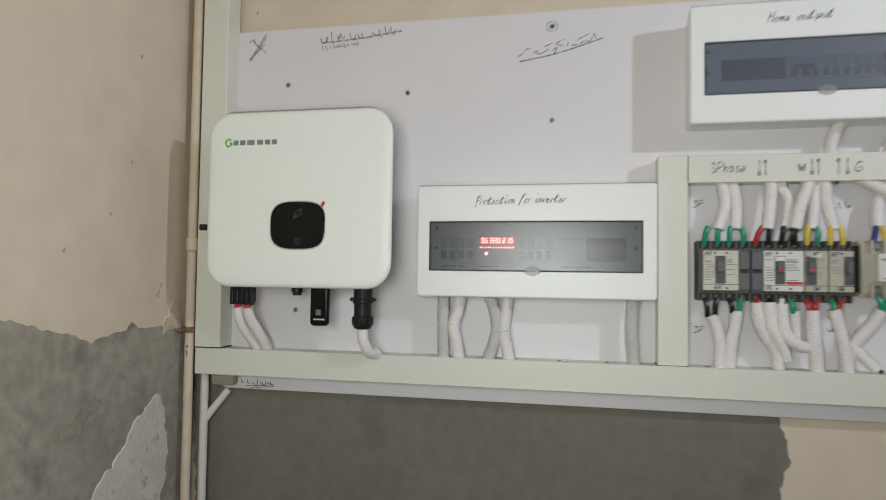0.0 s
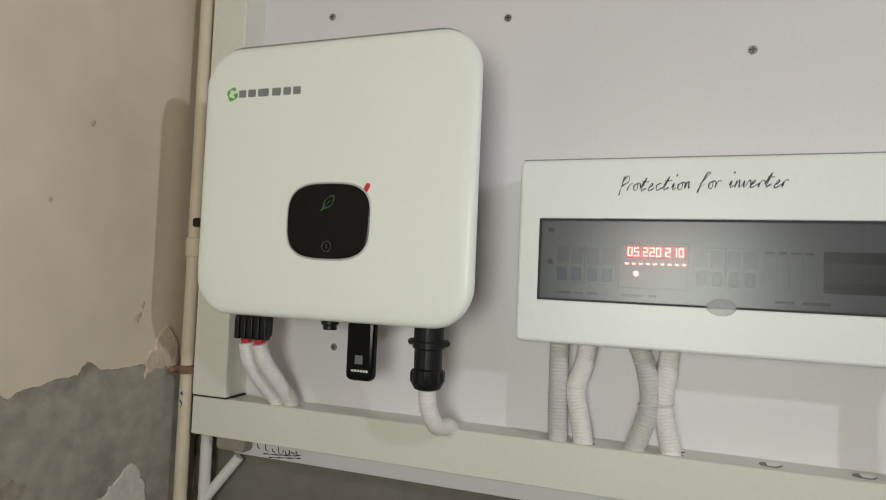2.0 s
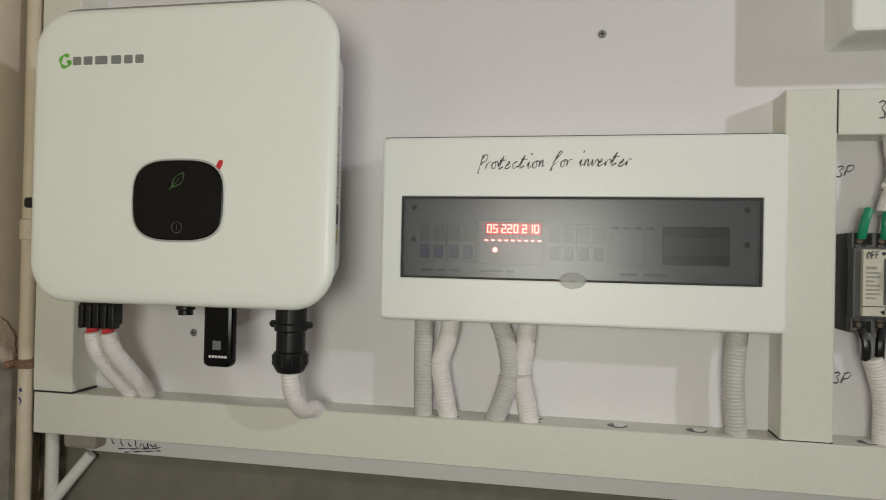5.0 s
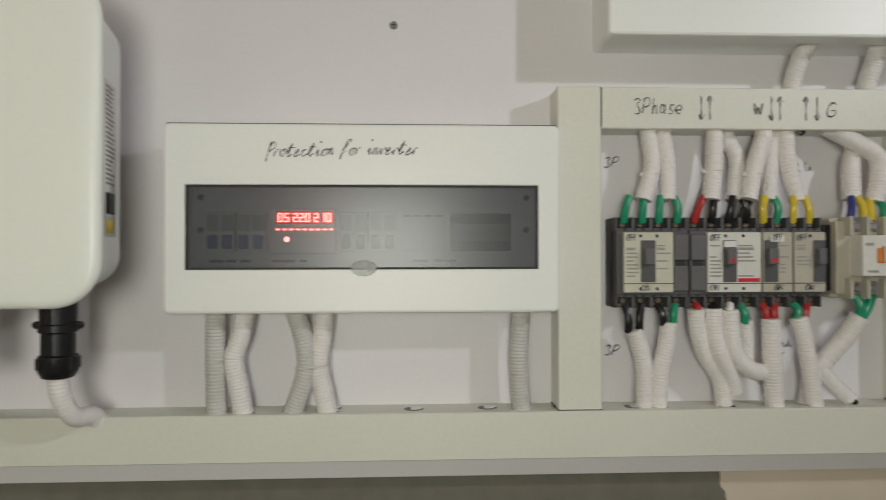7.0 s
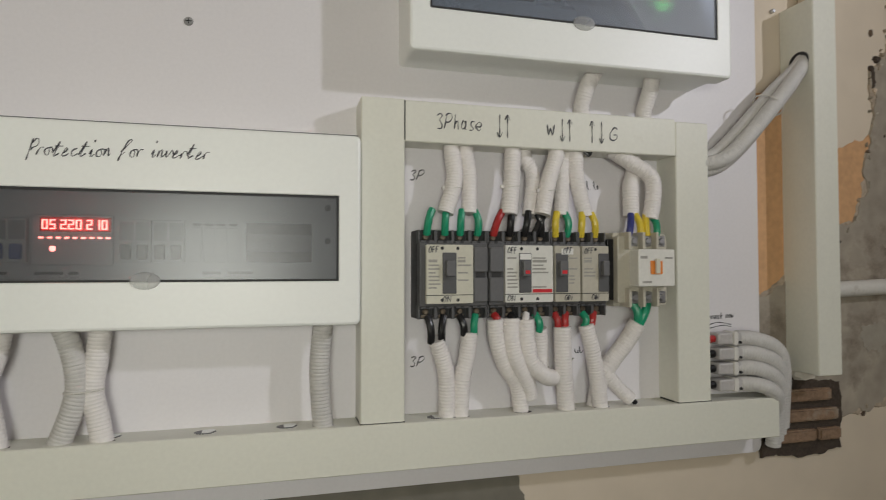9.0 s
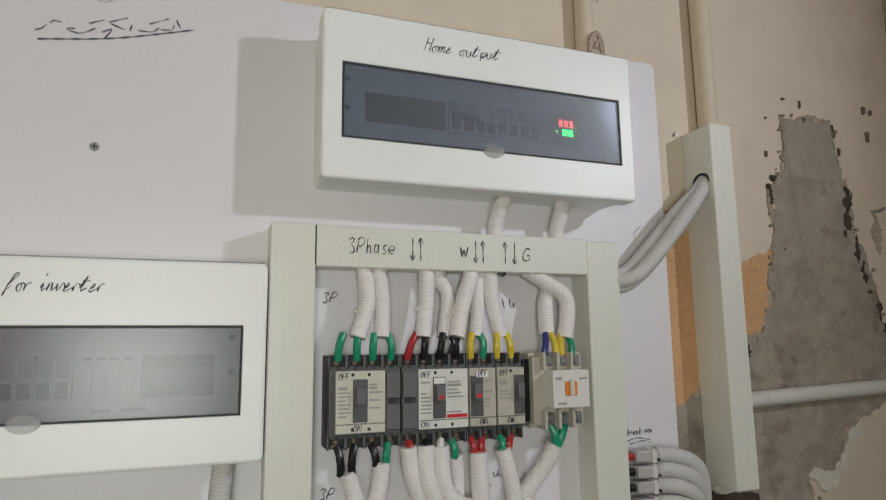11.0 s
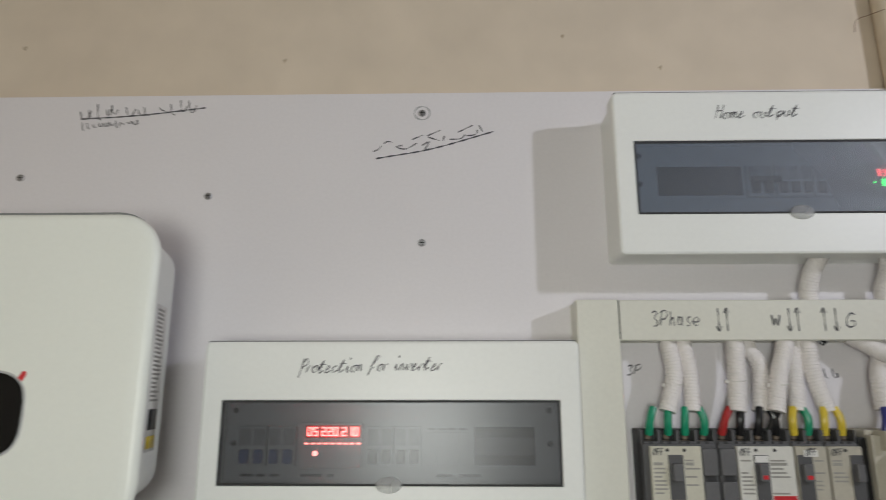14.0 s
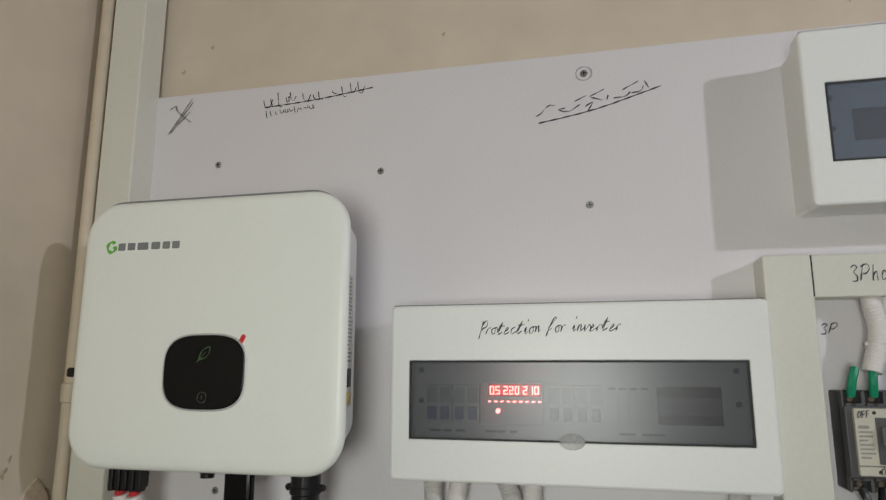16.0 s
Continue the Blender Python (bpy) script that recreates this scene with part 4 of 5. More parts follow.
for i in range(4):
    a = 0.278 + i * 0.0145
    bits("print", [(a, a + 0.010, ys - 0.001, ys, 1.2615, 1.2645)], GREYINK, pbox)
    part("blank_cover", slab(a - 0.0015, a + 0.0115, 1.216, 1.259, ys - 0.0016, ys, 0.001, 0.0005), MODULE, pbox, "grey blank slot cover")
part("blank_slot", slab(0.342, 0.424, 1.216, 1.266, ys - 0.0015, ys + 0.0005, 0.001, 0.0005), MCDARK, pbox, "dark open breaker slot")
part("mounting_rail", slab(0.343, 0.423, 1.229, 1.252, ys - 0.0024, ys - 0.001, 0.0006, 0.0004), MCMID, pbox, "dull metal mounting rail in the open slot")
bits("print", [(x, x + w, ys - 0.001, ys, 1.201, 1.2045) for x, w in ((0.024, 0.018), (0.046, 0.012), (0.064, 0.014), (0.106, 0.03), (0.142, 0.01), (0.29, 0.022), (0.32, 0.03))], MCGREY, pbox, "unreadable dark pen bar")

HYF = -0.094
hbox = distribution_box(0.547, 1.498, 0.507, 0.2445, HYF, "white plastic distribution box with a bluish smoked flap at the top", PANE2, ("Home output", 0.692, 1.699, 0.124, 0.0205), (0.575, 1.0285, 1.556, 1.6655))
ys = HYF + 0.024
part("slot_frame", slab(0.607, 0.740, 1.585, 1.639, ys - 0.0008, ys + 0.0005, 0.001, 0.0003), MODULE, hbox, "pale rim of the open slot")
part("blank_slot", slab(0.612, 0.735, 1.590, 1.634, ys - 0.0015, ys + 0.0005, 0.001, 0.0005), MCDARK, hbox, "dark open breaker slot")
module(hbox, 0.738, 0.776, 1.586, 1.634, ys, 2, MCDARK)
module(hbox, 0.778, 0.830, 1.586, 1.634, ys, 3, MCGREY)
module(hbox, 0.832, 0.908, 1.586, 1.634, ys, 4, MCGREY)
bits("link_bar", [(0.742, 0.782, ys - 0.019, ys - 0.010, 1.6060, 1.6130), (0.862, 0.906, ys - 0.0125, ys - 0.010, 1.6050, 1.6085)], DARK, hbox, "dark bar across the breakers")
meter = part("voltage_meter", slab(0.912, 0.962, 1.586, 1.636, ys - 0.008, ys, 0.002), MCGREY, hbox, "grey digital power meter")
bits("digit", [(0.925 + i * 0.0095, 0.931 + i * 0.0095, ys - 0.0088, ys - 0.008, 1.6150, 1.6260) for i in range(3)], REDLOW, meter, "glowing red digit bar")
bits("digit", [(0.930, 0.9385, ys - 0.0088, ys - 0.008, 1.6005, 1.6110), (0.9405, 0.949, ys - 0.0088, ys - 0.008, 1.6005, 1.6110), (0.918, 0.9205, ys - 0.0088, ys - 0.008, 1.605, 1.6075)], GREENLED, meter, "glowing green digit bar")

# conduits under and over the boxes
ZD = 0.990
for pts in ([(0.026, -0.036, 1.145), (0.026, -0.037, 1.07), (0.028, -0.037, ZD)], [(0.067, -0.036, 1.145), (0.060, -0.036, 1.105), (0.050, -0.036, 1.070), (0.056, -0.036, 1.035), (0.064, -0.036, ZD)],
            [(0.128, -0.036, 1.145), (0.142, -0.036, 1.105), (0.148, -0.037, 1.066), (0.142, -0.037, 1.035), (0.126, -0.036, ZD)], [(0.172, -0.033, 1.145), (0.168, -0.032, 1.10), (0.163, -0.032, 1.06), (0.170, -0.033, 1.025), (0.177, -0.036, ZD)],
            [(0.442, -0.036, 1.145), (0.437, -0.036, 1.09), (0.437, -0.036, 1.05), (0.442, -0.036, ZD)]):
    grey = pts[0][0] < 0.03 or pts[0][0] > 0.4 or pts[0][0] == 0.128
    conduit(pts, 0.0134, GREYCOND if grey else CONDUIT, label=("light grey" if grey else "white") + " corrugated conduit between the protection box and the duct", ripple=0.0005 if grey else 0.0004, group="conduits below the protection box")
for x in (0.834, 0.943):
    conduit([(x + 0.012 if x < 0.9 else x, -0.050, 1.508), (x + 0.002, -0.040, 1.485), (x - 0.003, -0.030, 1.455), (x, -0.026, 1.432)], 0.0125, label="white corrugated conduit between the home box and the duct", group="conduits below the home box")

for x, z, hx in ((0.155, 1.060, 0.0225), (0.038, 1.072, 0.0250)):
    loop = [(x + hx * math.cos(a), -0.036 + 0.0155 * math.sin(a), z + 0.002 * math.cos(a)) for a in (2 * math.pi * i / 18 for i in range(19))]
    single("cable_tie", tube(loop, 0.0010, sides=6, step=0.004), PVC, (x, -0.05, z), "thin white cable tie holding two conduits together", "cable tie")

# ---- breakers on the board ----
MZ0, MZ1, MYF = 1.137, 1.262, -0.056


def moulded_breaker(x0, x1, poles, face, handle, face_mat, label, white_tag=None, red_bar=False, red_mark=True, tags=()):
    """A moulded-case breaker: terminals above and below, raised face, handle."""
    mc = thing("moulded_case_breaker", ((x0 + x1) / 2, 0, MZ0), label, "circuit breaker", "moulded-case breakers")
    part("base", slab(x0, x1, MZ0, MZ1, -0.034, 0.0, 0.002), MCDARK, mc)
    body = part("body", slab(x0 + 0.0006, x1 - 0.0006, MZ0 + 0.018, MZ1 - 0.018, MYF + 0.006, -0.033, 0.002), MCGREY, mc)
    w = (x1 - x0) / poles
    for k in range(poles + 1):
        a = x0 + w * k
        for z in ((MZ1 - 0.020, MZ1), (MZ0, MZ0 + 0.020)):
            part("barrier", slab(max(a - 0.0022, x0), min(a + 0.0022, x1), z[0], z[1], MYF + 0.010, -0.033, 0.001, 0.0006), MCGREY, mc)
    for k in range(poles):
        a = x0 + w * (k + 0.5)
        for z, s in ((MZ1 - 0.010, 1), (MZ0 + 0.010, -1)):
            part("terminal_screw", disc(bmesh.new(), a, z, 0.0042, -0.038, -0.033, 10, 0.001), TERMINAL, mc, "dull terminal screw")
            part("lug", block(a - 0.006, a + 0.006, -0.0365, -0.033, z - 0.0085, z - 0.0045), TERMINAL, mc, "dull copper lug")
            part("cap", slab(a - w * 0.5 + 0.003, a + w * 0.5 - 0.003, z - 0.004 + s * -0.009, z + 0.004 + s * -0.009, MYF + 0.0075, -0.033, 0.001, 0.0006), MCGREY, mc)
    fx0, fx1 = face
    plate = part("face", slab(fx0, fx1, MZ0 + 0.022, MZ1 - 0.021, MYF, MYF + 0.008, 0.0015, 0.0008), face_mat, mc)
    for k in range(max(1, round((fx1 - fx0) / 0.022) - 1)):
        a = fx0 + (fx1 - fx0) * (k + 1) / max(2, round((fx1 - fx0) / 0.022))
        for z in (MZ1 - 0.026, MZ0 + 0.027):
            part("screw_hole", disc(bmesh.new(), a, z, 0.0024, MYF - 0.0005, MYF + 0.001, 8, 0.0003), DARK, plate)
    part("seam", block(fx0, fx1, MYF - 0.0005, MYF + 0.001, MZ0 + 0.0335, MZ0 + 0.0345), MCDARK, plate, "dark seam line")
    for k in range(poles):
        a = x0 + w * (k + 0.5)
        for z in (MZ1 - 0.024, MZ0 + 0.016):
            part("slot", block(a - 0.0024, a + 0.0024, MYF + 0.0068, MYF + 0.009, z, z + 0.009), DARK, mc, "dark screwdriver slot")
    hx0, hx1 = handle
    hw = part("handle_frame", slab(hx0, hx1, MZ0 + 0.036, MZ1 - 0.032, MYF - 0.0015, MYF + 0.002, 0.001, 0.0006), MCGREY, mc, "dark handle window")
    part("handle", slab(hx0 + 0.0035, hx1 - 0.0035, MZ0 + 0.060, MZ0 + 0.082, MYF - 0.010, MYF, 0.0015, 0.001), MCMID, hw, "dark toggle handle")
    if red_mark:
        part("mark", block(hx0 + 0.006, hx1 - 0.006, MYF - 0.0106, MYF - 0.0098, MZ0 + 0.063, MZ0 + 0.068), REDPLASTIC, hw, "red position mark")
    for a, b in ((fx0 + 0.003, hx0 - 0.002), (hx1 + 0.002, fx1 - 0.003)):
        if b - a < 0.006:
            continue
        for k in range(9):
            z = MZ0 + 0.043 + k * 0.0052
            if rng.random() < 0.8:
                bits("print", [(a, a + (b - a) * rng.uniform(0.5, 1), MYF - 0.0006, MYF, z, z + (0.0022 if k != 7 else 0.0038))], PRINTLIGHT, plate)
    off_x = white_tag[0] + 0.002 if white_tag and white_tag[2] > 1.225 else fx0 + 0.002
    on_x = fx0 + (0.022 if red_mark is False and fx1 - fx0 > 0.05 else 0.002 if fx1 - fx0 > 0.05 else 0.014)
    write("OFF", (off_x, MYF - 0.0028, MZ1 - 0.0325), 0.015, 0.0085, 0.0010, plate, rng, slant=0.1)
    write("ON", (on_x, MYF - 0.0010, MZ0 + 0.0245), 0.013, 0.0080, 0.0010, plate, rng, slant=0.1)
    if white_tag:
        part("tag", block(white_tag[0], white_tag[1], MYF - 0.0022, MYF - 0.0008, white_tag[2], white_tag[3]), PAPER, plate, "small white paper tag")
    if red_bar:
        part("mark", block(hx1 + 0.002, fx1 - 0.002, MYF - 0.0008, MYF, MZ0 + 0.036, MZ0 + 0.041), REDPLASTIC, plate, "red print bar")
    return mc


first = moulded_breaker(0.570, 0.6705, 4, (0.579, 0.647), (0.602, 0.622), MCFACE, "dark grey four-pole breaker with a cream face", red_mark=False)
second = moulded_breaker(0.6715, 0.770, 4, (0.695, 0.7695), (0.716, 0.735), MCLIGHT, "dark grey four-pole breaker with a whitish face and red mark", white_tag=(0.717, 0.734, 1.2205, 1.229), red_bar=True)
moulded_breaker(0.771, 0.8145, 2, (0.7725, 0.8135), (0.7735, 0.793), CONTBODY, "narrow two-pole breaker with a beige face and white tag", white_tag=(0.782, 0.801, 1.228, 1.2365))
moulded_breaker(0.8155, 0.861, 2, (0.8165, 0.8605), (0.843, 0.8600), CONTBODY, "narrow two-pole breaker with a beige face and dark handle", red_mark=False)
for mc, x0, x1 in ((first, 0.6490, 0.6690), (second, 0.6730, 0.6935)):
    part("side_cover", slab(x0, x1, MZ0 + 0.024, MZ0 + 0.058, MYF + 0.002, MYF + 0.008, 0.0015, 0.001), MCMID, mc)
    part("side_cover", slab(x0, x1, MZ0 + 0.066, MZ1 - 0.024, MYF + 0.001, MYF + 0.008, 0.0015, 0.001), MCMID, mc)
    part("recess", block(x0 + 0.004, x1 - 0.003, MYF + 0.0045, MYF + 0.0075, MZ0 + 0.058, MZ0 + 0.066), DARK, mc, "dark gap between the side covers")
single("relay_block", slab(0.8625, 0.876, 1.160, 1.252, -0.048, 0.0, 0.002), BLACK, (0.869, 0, 1.160), "narrow black block between breaker and contactor", "relay")

con = thing("contactor", (0.925, 0, 1.150), "beige three-pole contactor with an orange indicator", "contactor")
part("base", slab(0.874, 0.966, 1.150, 1.262, -0.045, 0.0, 0.003), CONTBODY, con)
part("body", slab(0.873, 0.958, 1.156, 1.256, -0.060, -0.044, 0.002), CONTBODY, con)
front = part("front_cover", slab(0.893, 0.955, 1.181, 1.236, -0.084, -0.059, 0.002), MCLIGHT, con)
part("indicator_window", slab(0.913, 0.933, 1.199, 1.219, -0.0855, -0.083, 0.001, 0.0005), ORANGE, front, "orange indicator window")
part("indicator", slab(0.920, 0.927, 1.200, 1.222, -0.089, -0.085, 0.001, 0.0005), MCFACE, front)
bits("print", [(0.897, 0.908, -0.0846, -0.084, 1.222, 1.226), (0.900, 0.915, -0.0846, -0.084, 1.186, 1.189), (0.938, 0.951, -0.0846, -0.084, 1.222, 1.2245)], PRINTLIGHT, front)
for i in range(3):
    x = 0.897 + i * 0.0235
    for z0, z1 in ((1.236, 1.262), (1.150, 1.178)):
        part("terminal_wall", slab(x - 0.012, x - 0.0075, z0, z1, -0.072, -0.044, 0.001, 0.0008), CONTBODY, con)
        part("terminal_screw", disc(bmesh.new(), x + 0.003, (z0 + z1) / 2, 0.0050, -0.065, -0.044, 12, 0.001), STEEL, con, "steel terminal screw")
        part("clamp", block(x - 0.004, x + 0.010, -0.062, -0.044, z0 + 0.005, z1 - 0.005, bev=0.001), STEEL, con, "steel clamp plate")

# conduits between the upper duct and the breakers
ZT, ZM = 1.392, 1.279
UP = [((0.623, -0.030), (0.626, -0.034, 1.335), (0.611, -0.040), 0.0120), ((0.645, -0.028), (0.649, -0.032, 1.340), (0.646, -0.040), 0.0112), ((0.716, -0.032), (0.713, -0.036, 1.335), (0.706, -0.042), 0.0124),
      ((0.740, -0.020), (0.752, -0.024, 1.345), (0.742, -0.034), 0.0112), ((0.784, -0.036), (0.769, -0.042, 1.335), (0.756, -0.048), 0.0122), ((0.804, -0.022), (0.800, -0.026, 1.340), (0.792, -0.036), 0.0112),
      ((0.820, -0.030), (0.822, -0.032, 1.338), (0.833, -0.036), 0.0120)]
for a, b, c, r in UP:
    conduit([(a[0], a[1], ZT), (a[0], a[1] - 0.001, 1.375), b, (c[0], c[1], ZM + 0.007)], r, label="white corrugated conduit between the upper duct and a breaker", group="conduits above the breakers")
conduit([(0.880, -0.030, ZT), (0.912, -0.036, 1.372), (0.943, -0.044, 1.348), (0.944, -0.046, 1.312), (0.938, -0.046, 1.284)], 0.0125, label="white corrugated conduit bending above the contactor", group="conduits above the breakers")
conduit([(0.925, -0.018, ZT), (0.926, -0.022, 1.36), (0.915, -0.030, 1.335), (0.912, -0.036, 1.288)], 0.0125, label="white corrugated conduit above the contactor", group="conduits above the breakers")

# lower conduits into the long duct
for pts, r in (([(0.597, -0.040, 1.108), (0.606, -0.036, 1.085), (0.614, -0.034, 1.050), (0.614, -0.032, ZD)], 0.0115), ([(0.646, -0.040, 1.118), (0.644, -0.036, 1.085), (0.637, -0.034, 1.050), (0.634, -0.032, ZD)], 0.0115),
               ([(0.684, -0.042, 1.136), (0.688, -0.038, 1.105), (0.702, -0.034, 1.068), (0.724, -0.030, 1.035), (0.730, -0.028, ZD)], 0.0115), ([(0.709, -0.042, 1.136), (0.710, -0.042, 1.100), (0.718, -0.042, 1.072), (0.736, -0.036, 1.040), (0.742, -0.030, 1.018)], 0.0118),
               ([(0.731, -0.044, 1.134), (0.733, -0.044, 1.100), (0.740, -0.044, 1.070), (0.762, -0.044, 1.050), (0.778, -0.036, 1.046)], 0.0118), ([(0.757, -0.036, 1.120), (0.762, -0.030, 1.085), (0.764, -0.026, 1.055)], 0.0100),
               ([(0.789, -0.044, 1.122), (0.791, -0.042, 1.085), (0.795, -0.038, 1.040), (0.800, -0.034, ZD)], 0.0125), ([(0.828, -0.044, 1.124), (0.838, -0.042, 1.090), (0.848, -0.038, 1.050), (0.858, -0.034, ZD)], 0.0115),
               ([(0.913, -0.050, 1.125), (0.898, -0.040, 1.095), (0.876, -0.030, 1.062), (0.862, -0.022, 1.030), (0.855, -0.020, ZD)], 0.0130), ([(0.866, -0.030, 1.052), (0.888, -0.030, 1.026), (0.910, -0.032, 1.006)], 0.0105)):
    conduit(pts, r * 1.05, label="white corrugated conduit between a breaker and the duct", group="conduits below the breakers")
single("conduit_end", tube([(0.910, -0.032, 1.006), (0.919, -0.033, 1.000)], 0.004, sides=8), BLACKTAPE, (0.919, -0.033, 0.998), "black wire end at the duct", "cable")


for x, y, z, r in ((0.6245, -0.0345, 1.322, 0.0122), (0.7125, -0.0365, 1.327, 0.0126), (0.767, -0.043, 1.322, 0.0124), (0.796, -0.038, 1.072, 0.0132)):
    loop = [(x + r * math.cos(a), y + r * math.sin(a), z + 0.0015 * math.cos(a)) for a in (2 * math.pi * i / 16 for i in range(17))]
    bm = tube(loop, 0.0009, sides=6, step=0.004)
    block(x - r - 0.005, x - r + 0.001, y - 0.004, y, z - 0.0025, z + 0.0025, bm)
    single("cable_tie", bm, PVC, (x, y, z), "thin white cable tie round a single conduit", "cable tie")
single("wire_end", tube([(0.829, -0.040, 1.386), (0.836, -0.043, 1.379), (0.839, -0.042, 1.384)], 0.0032, sides=8, step=0.004), BLACKTAPE, (0.829, -0.040, 1.386), "short black wire end below the upper duct", "cable")


def wire(a, b, mat, label, r=0.0054):
    a, b = Vector(a), Vector(b)
    bow = rng.uniform(0.001, 0.004) * (-1 if b.x < a.x else 1)
    mid, low = a.lerp(b, 0.35) + Vector((bow, -0.005, 0)), a.lerp(b, 0.72) + Vector((bow * 0.7, -0.004, 0))
    single("wire_end", tube([a, mid, low, b], r, sides=9, step=0.005), mat, b, label, "cable", "taped wire ends")


NAMES = {"g": (GREEN, "green taped wire end"), "r": (REDTAPE, "red taped wire end"), "k": (BLACKTAPE, "black taped wire end"), "y": (YELLOW, "yellow taped wire end"), "b": (BLUETAPE, "blue taped wire end"), "w": (CONDUIT, "white wire end")}
ZU = MZ1 - 0.004
for x, top, c in ((0.5840, 0.5915, "g"), (0.6105, 0.6125, "g"), (0.6330, 0.6355, "g"), (0.6590, 0.6540, "g"), (0.6835, 0.6975, "r"), (0.7085, 0.7115, "k"), (0.7320, 0.7380, "k"), (0.7580, 0.7505, "k"), (0.7470, 0.7640, "k"), (0.7820, 0.7840, "y"), (0.8000, 0.7960, "g"), (0.8240, 0.8255, "y"), (0.8470, 0.8400, "y")):
    m, l = NAMES[c]
    wire((top, -0.040, ZM + 0.012), (x, -0.038, ZU - 0.002), m, l + " above a breaker terminal")
for x, cx2, c in ((0.896, 0.906, "b"), (0.917, 0.914, "y"), (0.929, 0.932, "y"), (0.944, 0.942, "g")):
    m, l = NAMES[c]
    wire((cx2, -0.044, 1.290), (x, -0.052, 1.254), m, l + " above the contactor")
ZL = MZ0 + 0.004
for x, cx2, z2, c in ((0.584, 0.592, 1.106, "k"), (0.608, 0.602, 1.106, "k"), (0.631, 0.642, 1.116, "k"), (0.655, 0.650, 1.116, "g"), (0.747, 0.757, 1.118, "g"), (0.778, 0.785, 1.120, "r"), (0.797, 0.794, 1.120, "r"), (0.824, 0.826, 1.122, "g"), (0.843, 0.834, 1.122, "r"), (0.684, 0.684, 1.13, "r"), (0.708, 0.709, 1.13, "k"), (0.733, 0.731, 1.128, "w")):
    m, l = NAMES[c]
    wire((x, -0.040, ZL), (x + (cx2 - x) * 0.6, -0.042, z2 - 0.002), m, l + " below a breaker terminal")
for x, cx2 in ((0.903, 0.911), (0.930, 0.915)):
    wire((x, -0.050, 1.156), (cx2, -0.050, 1.122), GREEN, "green taped wire end below the contactor", 0.0065)

# bundle from the inner duct to the right duct
for i, (dz, dy) in enumerate(((0.006, 0.0), (-0.012, -0.008), (-0.003, -0.022))):
    conduit([(1.036, -0.026 + dy * 0.5, 1.376 + dz), (1.075, -0.030 + dy, 1.388 + dz), (1.125, -0.034 + dy, 1.434 + dz * 1.2), (1.185, -0.036 + dy, 1.498 + dz * 0.8), (1.232, -0.032 + dy * 0.4, 1.540 + dz * 0.4), (1.256, -0.030 + dy * 0.3, 1.565 + dz * 0.3)],
            0.0125, GREYCOND, "light grey corrugated conduit rising to the upright duct on bare wall", group="grey conduits", loc=(1.256, -0.03, 1.565))
bm = bmesh.new()
loft(bm, [[(1.2466 - k, -0.030 + 0.021 * math.cos(a), 1.562 + 0.0165 * math.sin(a)) for a in (2 * math.pi * i / 16 for i in range(16))] for k in (0.0, 0.0012)])
part("knockout", bm, DARK, right_duct, "dark torn cable hole")
tie = [(1.166 + 0.024 * math.cos(a) * 0.78, -0.044 - 0.025 * math.sin(a), 1.4775 - 0.024 * math.cos(a) * 0.62) for a in (2 * math.pi * i / 14 for i in range(15))]
single("cable_tie", tube(tie, 0.0013, sides=6, step=0.004), PVC, (1.172, -0.044, 1.488), "thin white cable tie round the grey conduits", "cable tie")

# plug connectors beside the inner duct
for i, z in enumerate((1.094, 1.070, 1.046, 1.020)):
    pl = thing("plug_connector", (1.09, -0.03, z - 0.010), "grey plastic plug connector with a red wire beside the duct" if i == 0 else "grey plastic plug connector with a black wire beside the duct", "connector", "stacked plug connectors")
    part("body", slab(1.066, 1.112, z - 0.0095, z + 0.0095, -0.040 - 0.002 * (i % 2), -0.018, 0.004, 0.003, n=3), PLUGGREY, pl)
    part("collar", slab(1.094, 1.103, z - 0.0115, z + 0.0115, -0.043, -0.016, 0.004, 0.002, n=3), PVC, pl)
    part("pin", disc(bmesh.new(), 1.106, z - 0.006, 0.0022, -0.0455, -0.038, 8), DARK, pl, "tiny dark screw")
    part("wire", tube([(1.036, -0.024, z - 0.004), (1.052, -0.028, z - 0.002), (1.068, -0.029, z)], 0.006, sides=9, step=0.006), REDTAPE if i == 0 else BLACKTAPE, pl, "red wire" if i == 0 else "black wire")
    # The grey material puts the shade on these conduits into their colour.
    conduit([(1.110, -0.029, z), (1.140, -0.030 - 0.006 * i, z - 0.002), (1.168 + 0.006 * (3 - i), -0.030 - 0.006 * i, z - 0.018), (1.188 + 0.006 * (3 - i), -0.026, z - 0.055), (1.190 + 0.006 * (3 - i), -0.018, 0.94 - 0.01 * i)], 0.0122, GREYCOND, label="corrugated conduit coloured grey for shade, bending down past the duct end", group="bending conduits")

# ---- pipes on the walls ----
PX, PY = -0.6030, -0.052
p = thing("corner_pipe", (PX, PY, 0.0), "thin beige painted pipe running up the corner", "pipe")
part("pipe", tube([(PX, PY, 0.0), (PX, PY, 1.0), (PX - 0.001, PY, 1.8), (PX - 0.001, PY, 2.9)], 0.0110, sides=18, step=0.2), PIPEPAINT, p)
part("coupling", turned(PX, PY, [(1.232, 0.0112), (1.234, 0.0142), (1.264, 0.0142), (1.266, 0.0112)]), PIPEPAINT, p)
clip = part("clip", turned(PX, PY, [(1.036, 0.0113), (1.034, 0.0150), (1.044, 0.0158), (1.048, 0.0116)]), RUST, p, "rusty pipe clip")
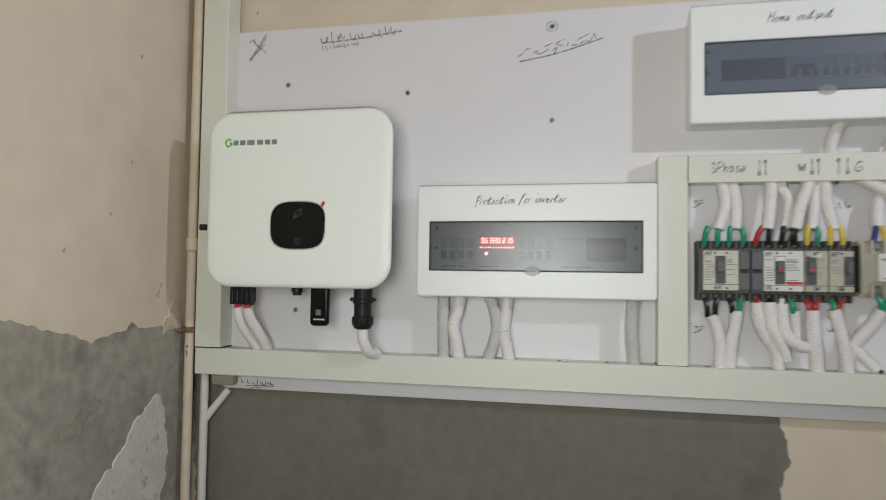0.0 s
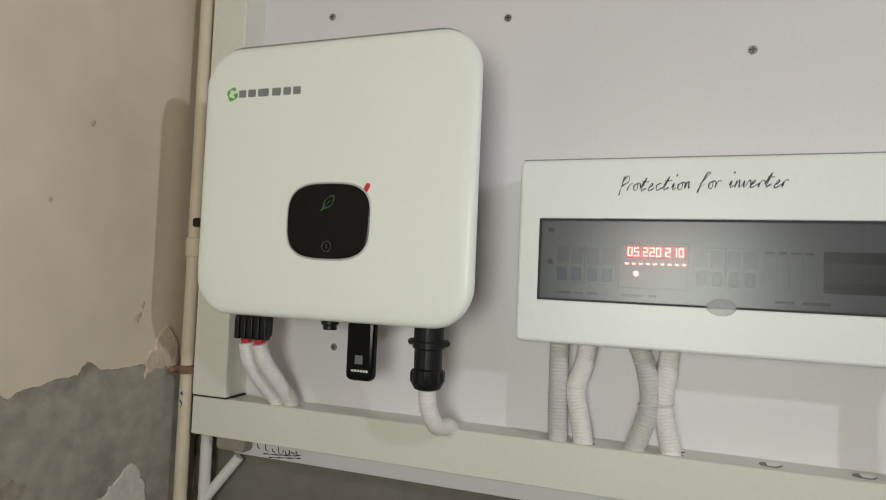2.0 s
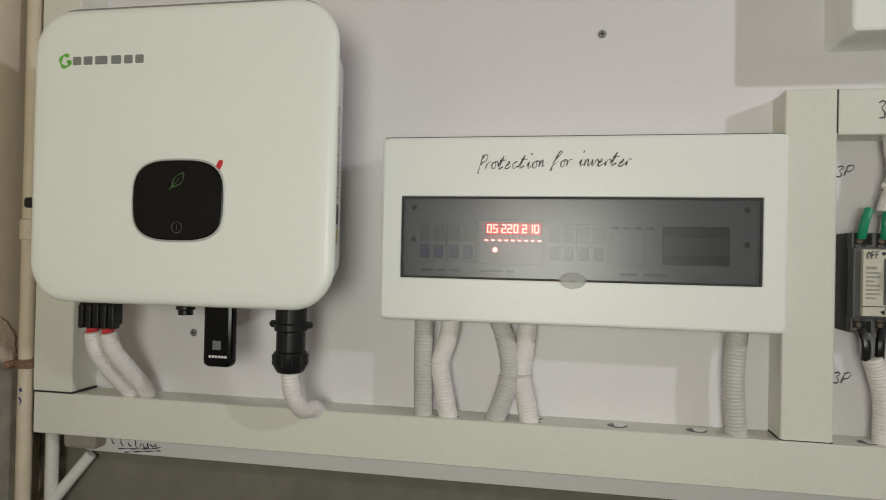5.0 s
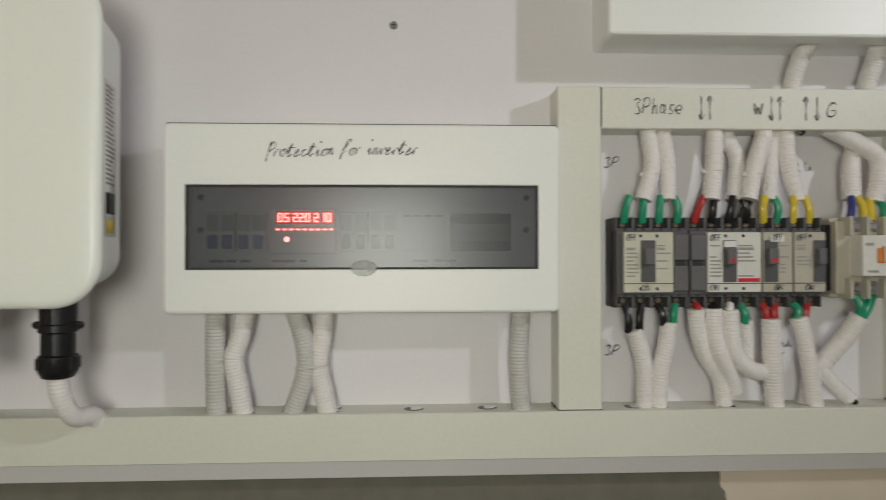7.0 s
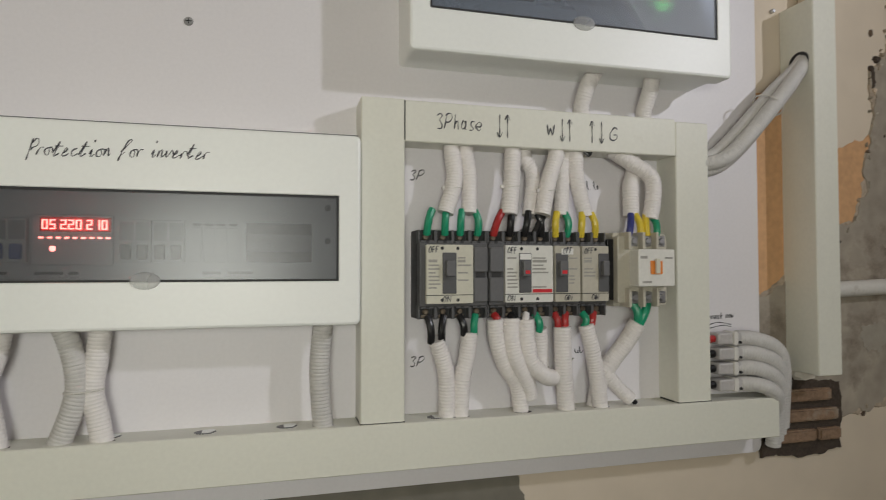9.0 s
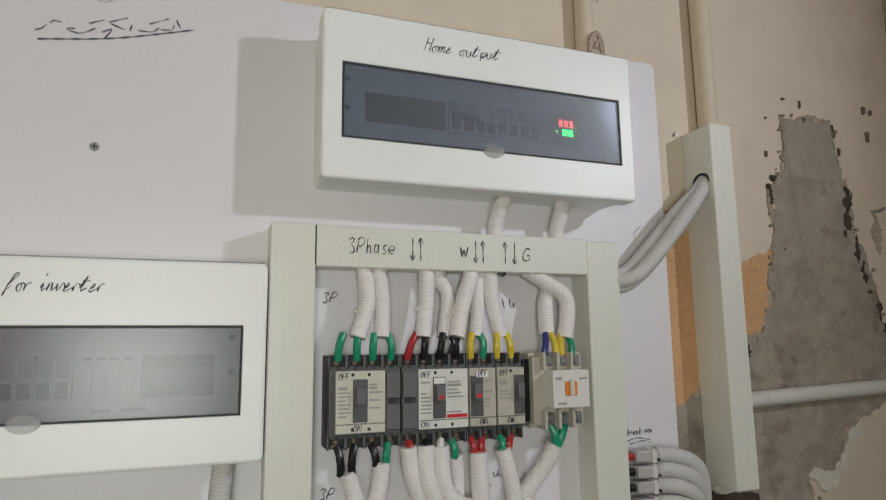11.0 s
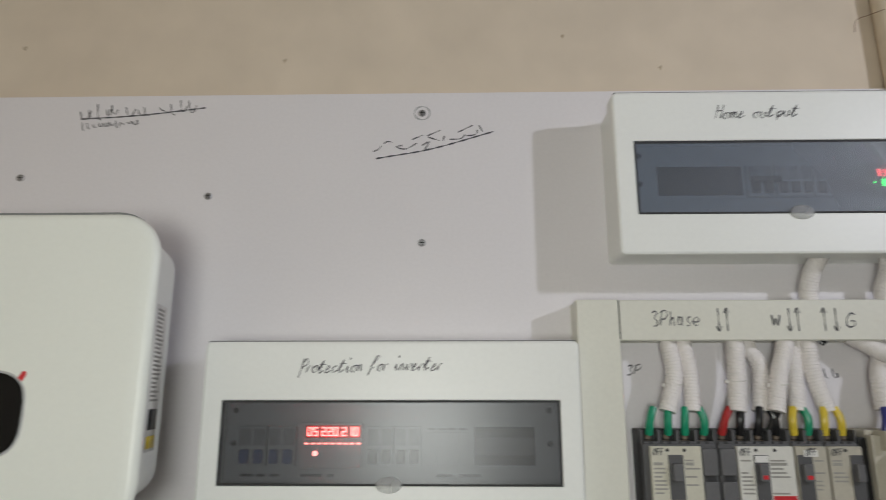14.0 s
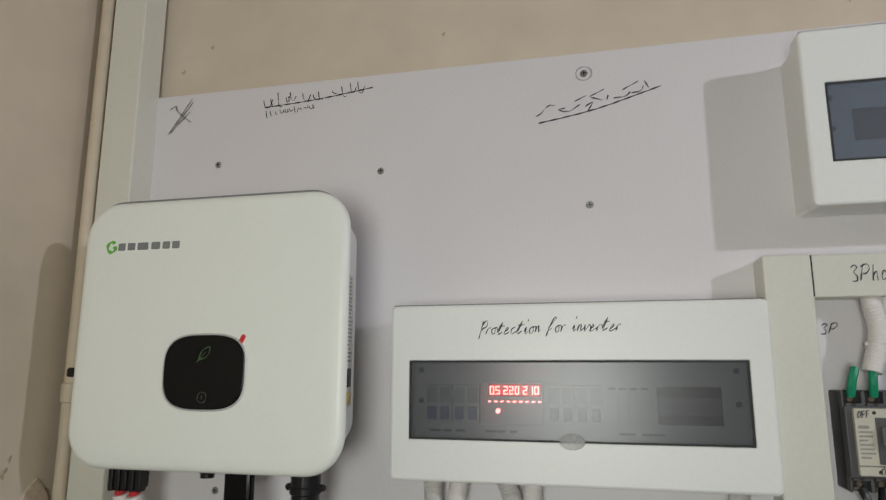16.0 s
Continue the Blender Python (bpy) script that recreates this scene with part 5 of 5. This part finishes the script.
part("clip_screw", disc(bmesh.new(), PX - 0.013, 1.041, 0.006, PY - 0.026, PY - 0.004, 10, 0.002), RUST, clip)
patch("chip", [(-0.12, 1.03), (-0.06, 1.035), (-0.045, 1.06), (-0.06, 1.10), (-0.075, 1.115), (-0.10, 1.075)], ("x", WX), 0.0042, LIMEPINK, "torn pinkish plaster round the pipe clip", rng, 0.25, 3)
part("handwriting", ink([[(0.002, 0.006), (0.004, 0.010), (0.005, 0.004)], [(0.001, -0.004), (0.005, -0.010), (0.002, -0.016)]], (PX - 0.002, PY - 0.0118, 0.994), 1.0, 0.0022, span=1.0), BLUETAPE, p, "dark blue pen scribble")
p = thing("waste_pipe", (-0.572, -0.030, 0.0), "white plastic pipe below the long duct with a slanting branch", "pipe")
part("pipe", tube([(-0.572, -0.030, 0.0), (-0.572, -0.030, 0.935)], 0.0098, sides=16, step=0.3), PVC, p)
part("branch", tube([(-0.520, -0.008, 0.893), (-0.560, -0.026, 0.835), (-0.574, -0.031, 0.812)], 0.0092, sides=14, step=0.03), PVC, p)
# Weathered joint whose darker tone includes the shadow below the duct.
part("stub", slab(-0.560, -0.500, 0.904, 0.936, -0.024, 0.0, 0.008, 0.006, n=3), SMEAR, p, "grey weathered joint, coloured darker for the shade under the duct")
for x, y, r, z0, lab in ((1.030, -0.0045, 0.0168, 1.70, "beige painted pipe rising above the board"), (1.296, -0.0065, 0.0190, 1.672, "thick beige painted pipe above the upright duct on bare wall")):
    single("wall_pipe", tube([(x, y, z0), (x - 0.002, y, 2.3), (x, y, 2.9)], r, sides=18, step=0.2), PIPEPAINT, (x, y, z0), lab, "pipe", "painted wall pipes")
bm = bmesh.new()
tube([(0.986, 0.010, 1.900), (0.987, 0.004, 1.918), (1.000, -0.003, 1.921), (1.030, -0.0222, 1.923), (1.060, -0.003, 1.921), (1.070, 0.004, 1.917), (1.071, 0.010, 1.902)], 0.0005, bm, sides=6, step=0.01)
single("wire_clip", bm, RUST, (1.03, 0.0, 1.90), "thin rusty wire clip across the painted pipe", "clip")
bm = bmesh.new()
tube([(1.026, -0.024, 1.782), (1.028, -0.026, 1.806), (1.040, -0.026, 1.818), (1.056, -0.016, 1.812), (1.070, 0.000, 1.800)], 0.0048, bm, sides=8)
tube([(1.036, -0.026, 1.790), (1.044, -0.027, 1.806), (1.052, -0.020, 1.792)], 0.0036, bm, sides=8)
tube([(1.060, -0.012, 1.808), (1.070, -0.002, 1.790), (1.078, 0.004, 1.784)], 0.0042, bm, sides=8)
single("bracket", bm, FRINGE, (1.05, -0.01, 1.80), "bent brown bracket on the painted pipe", "bracket")
single("side_pipe", tube([(1.296, -0.006, 1.168), (1.6, -0.004, 1.179), (1.855, -0.004, 1.187)], 0.0145, sides=16, step=0.2), PVC, (1.3, -0.006, 1.16), "white plastic pipe lying along the bare wall", "pipe")
nb = disc(bmesh.new(), 1.230, 1.664, 0.0035, 0.006, WY, 10)
single("nail", nb, STEEL, (1.232, WY, 1.668), "small steel nail in the wall", "nail")
patch("lime_patch", [(1.292, 1.062), (1.31, 1.052), (1.318, 1.03), (1.30, 1.022), (1.26, 1.012), (1.245, 1.022), (1.25, 1.03), (1.292, 1.032)], ("y", WY), 0.02, LIME, "white plaster lump at the foot of the upright duct", rng, 0.25, 3)
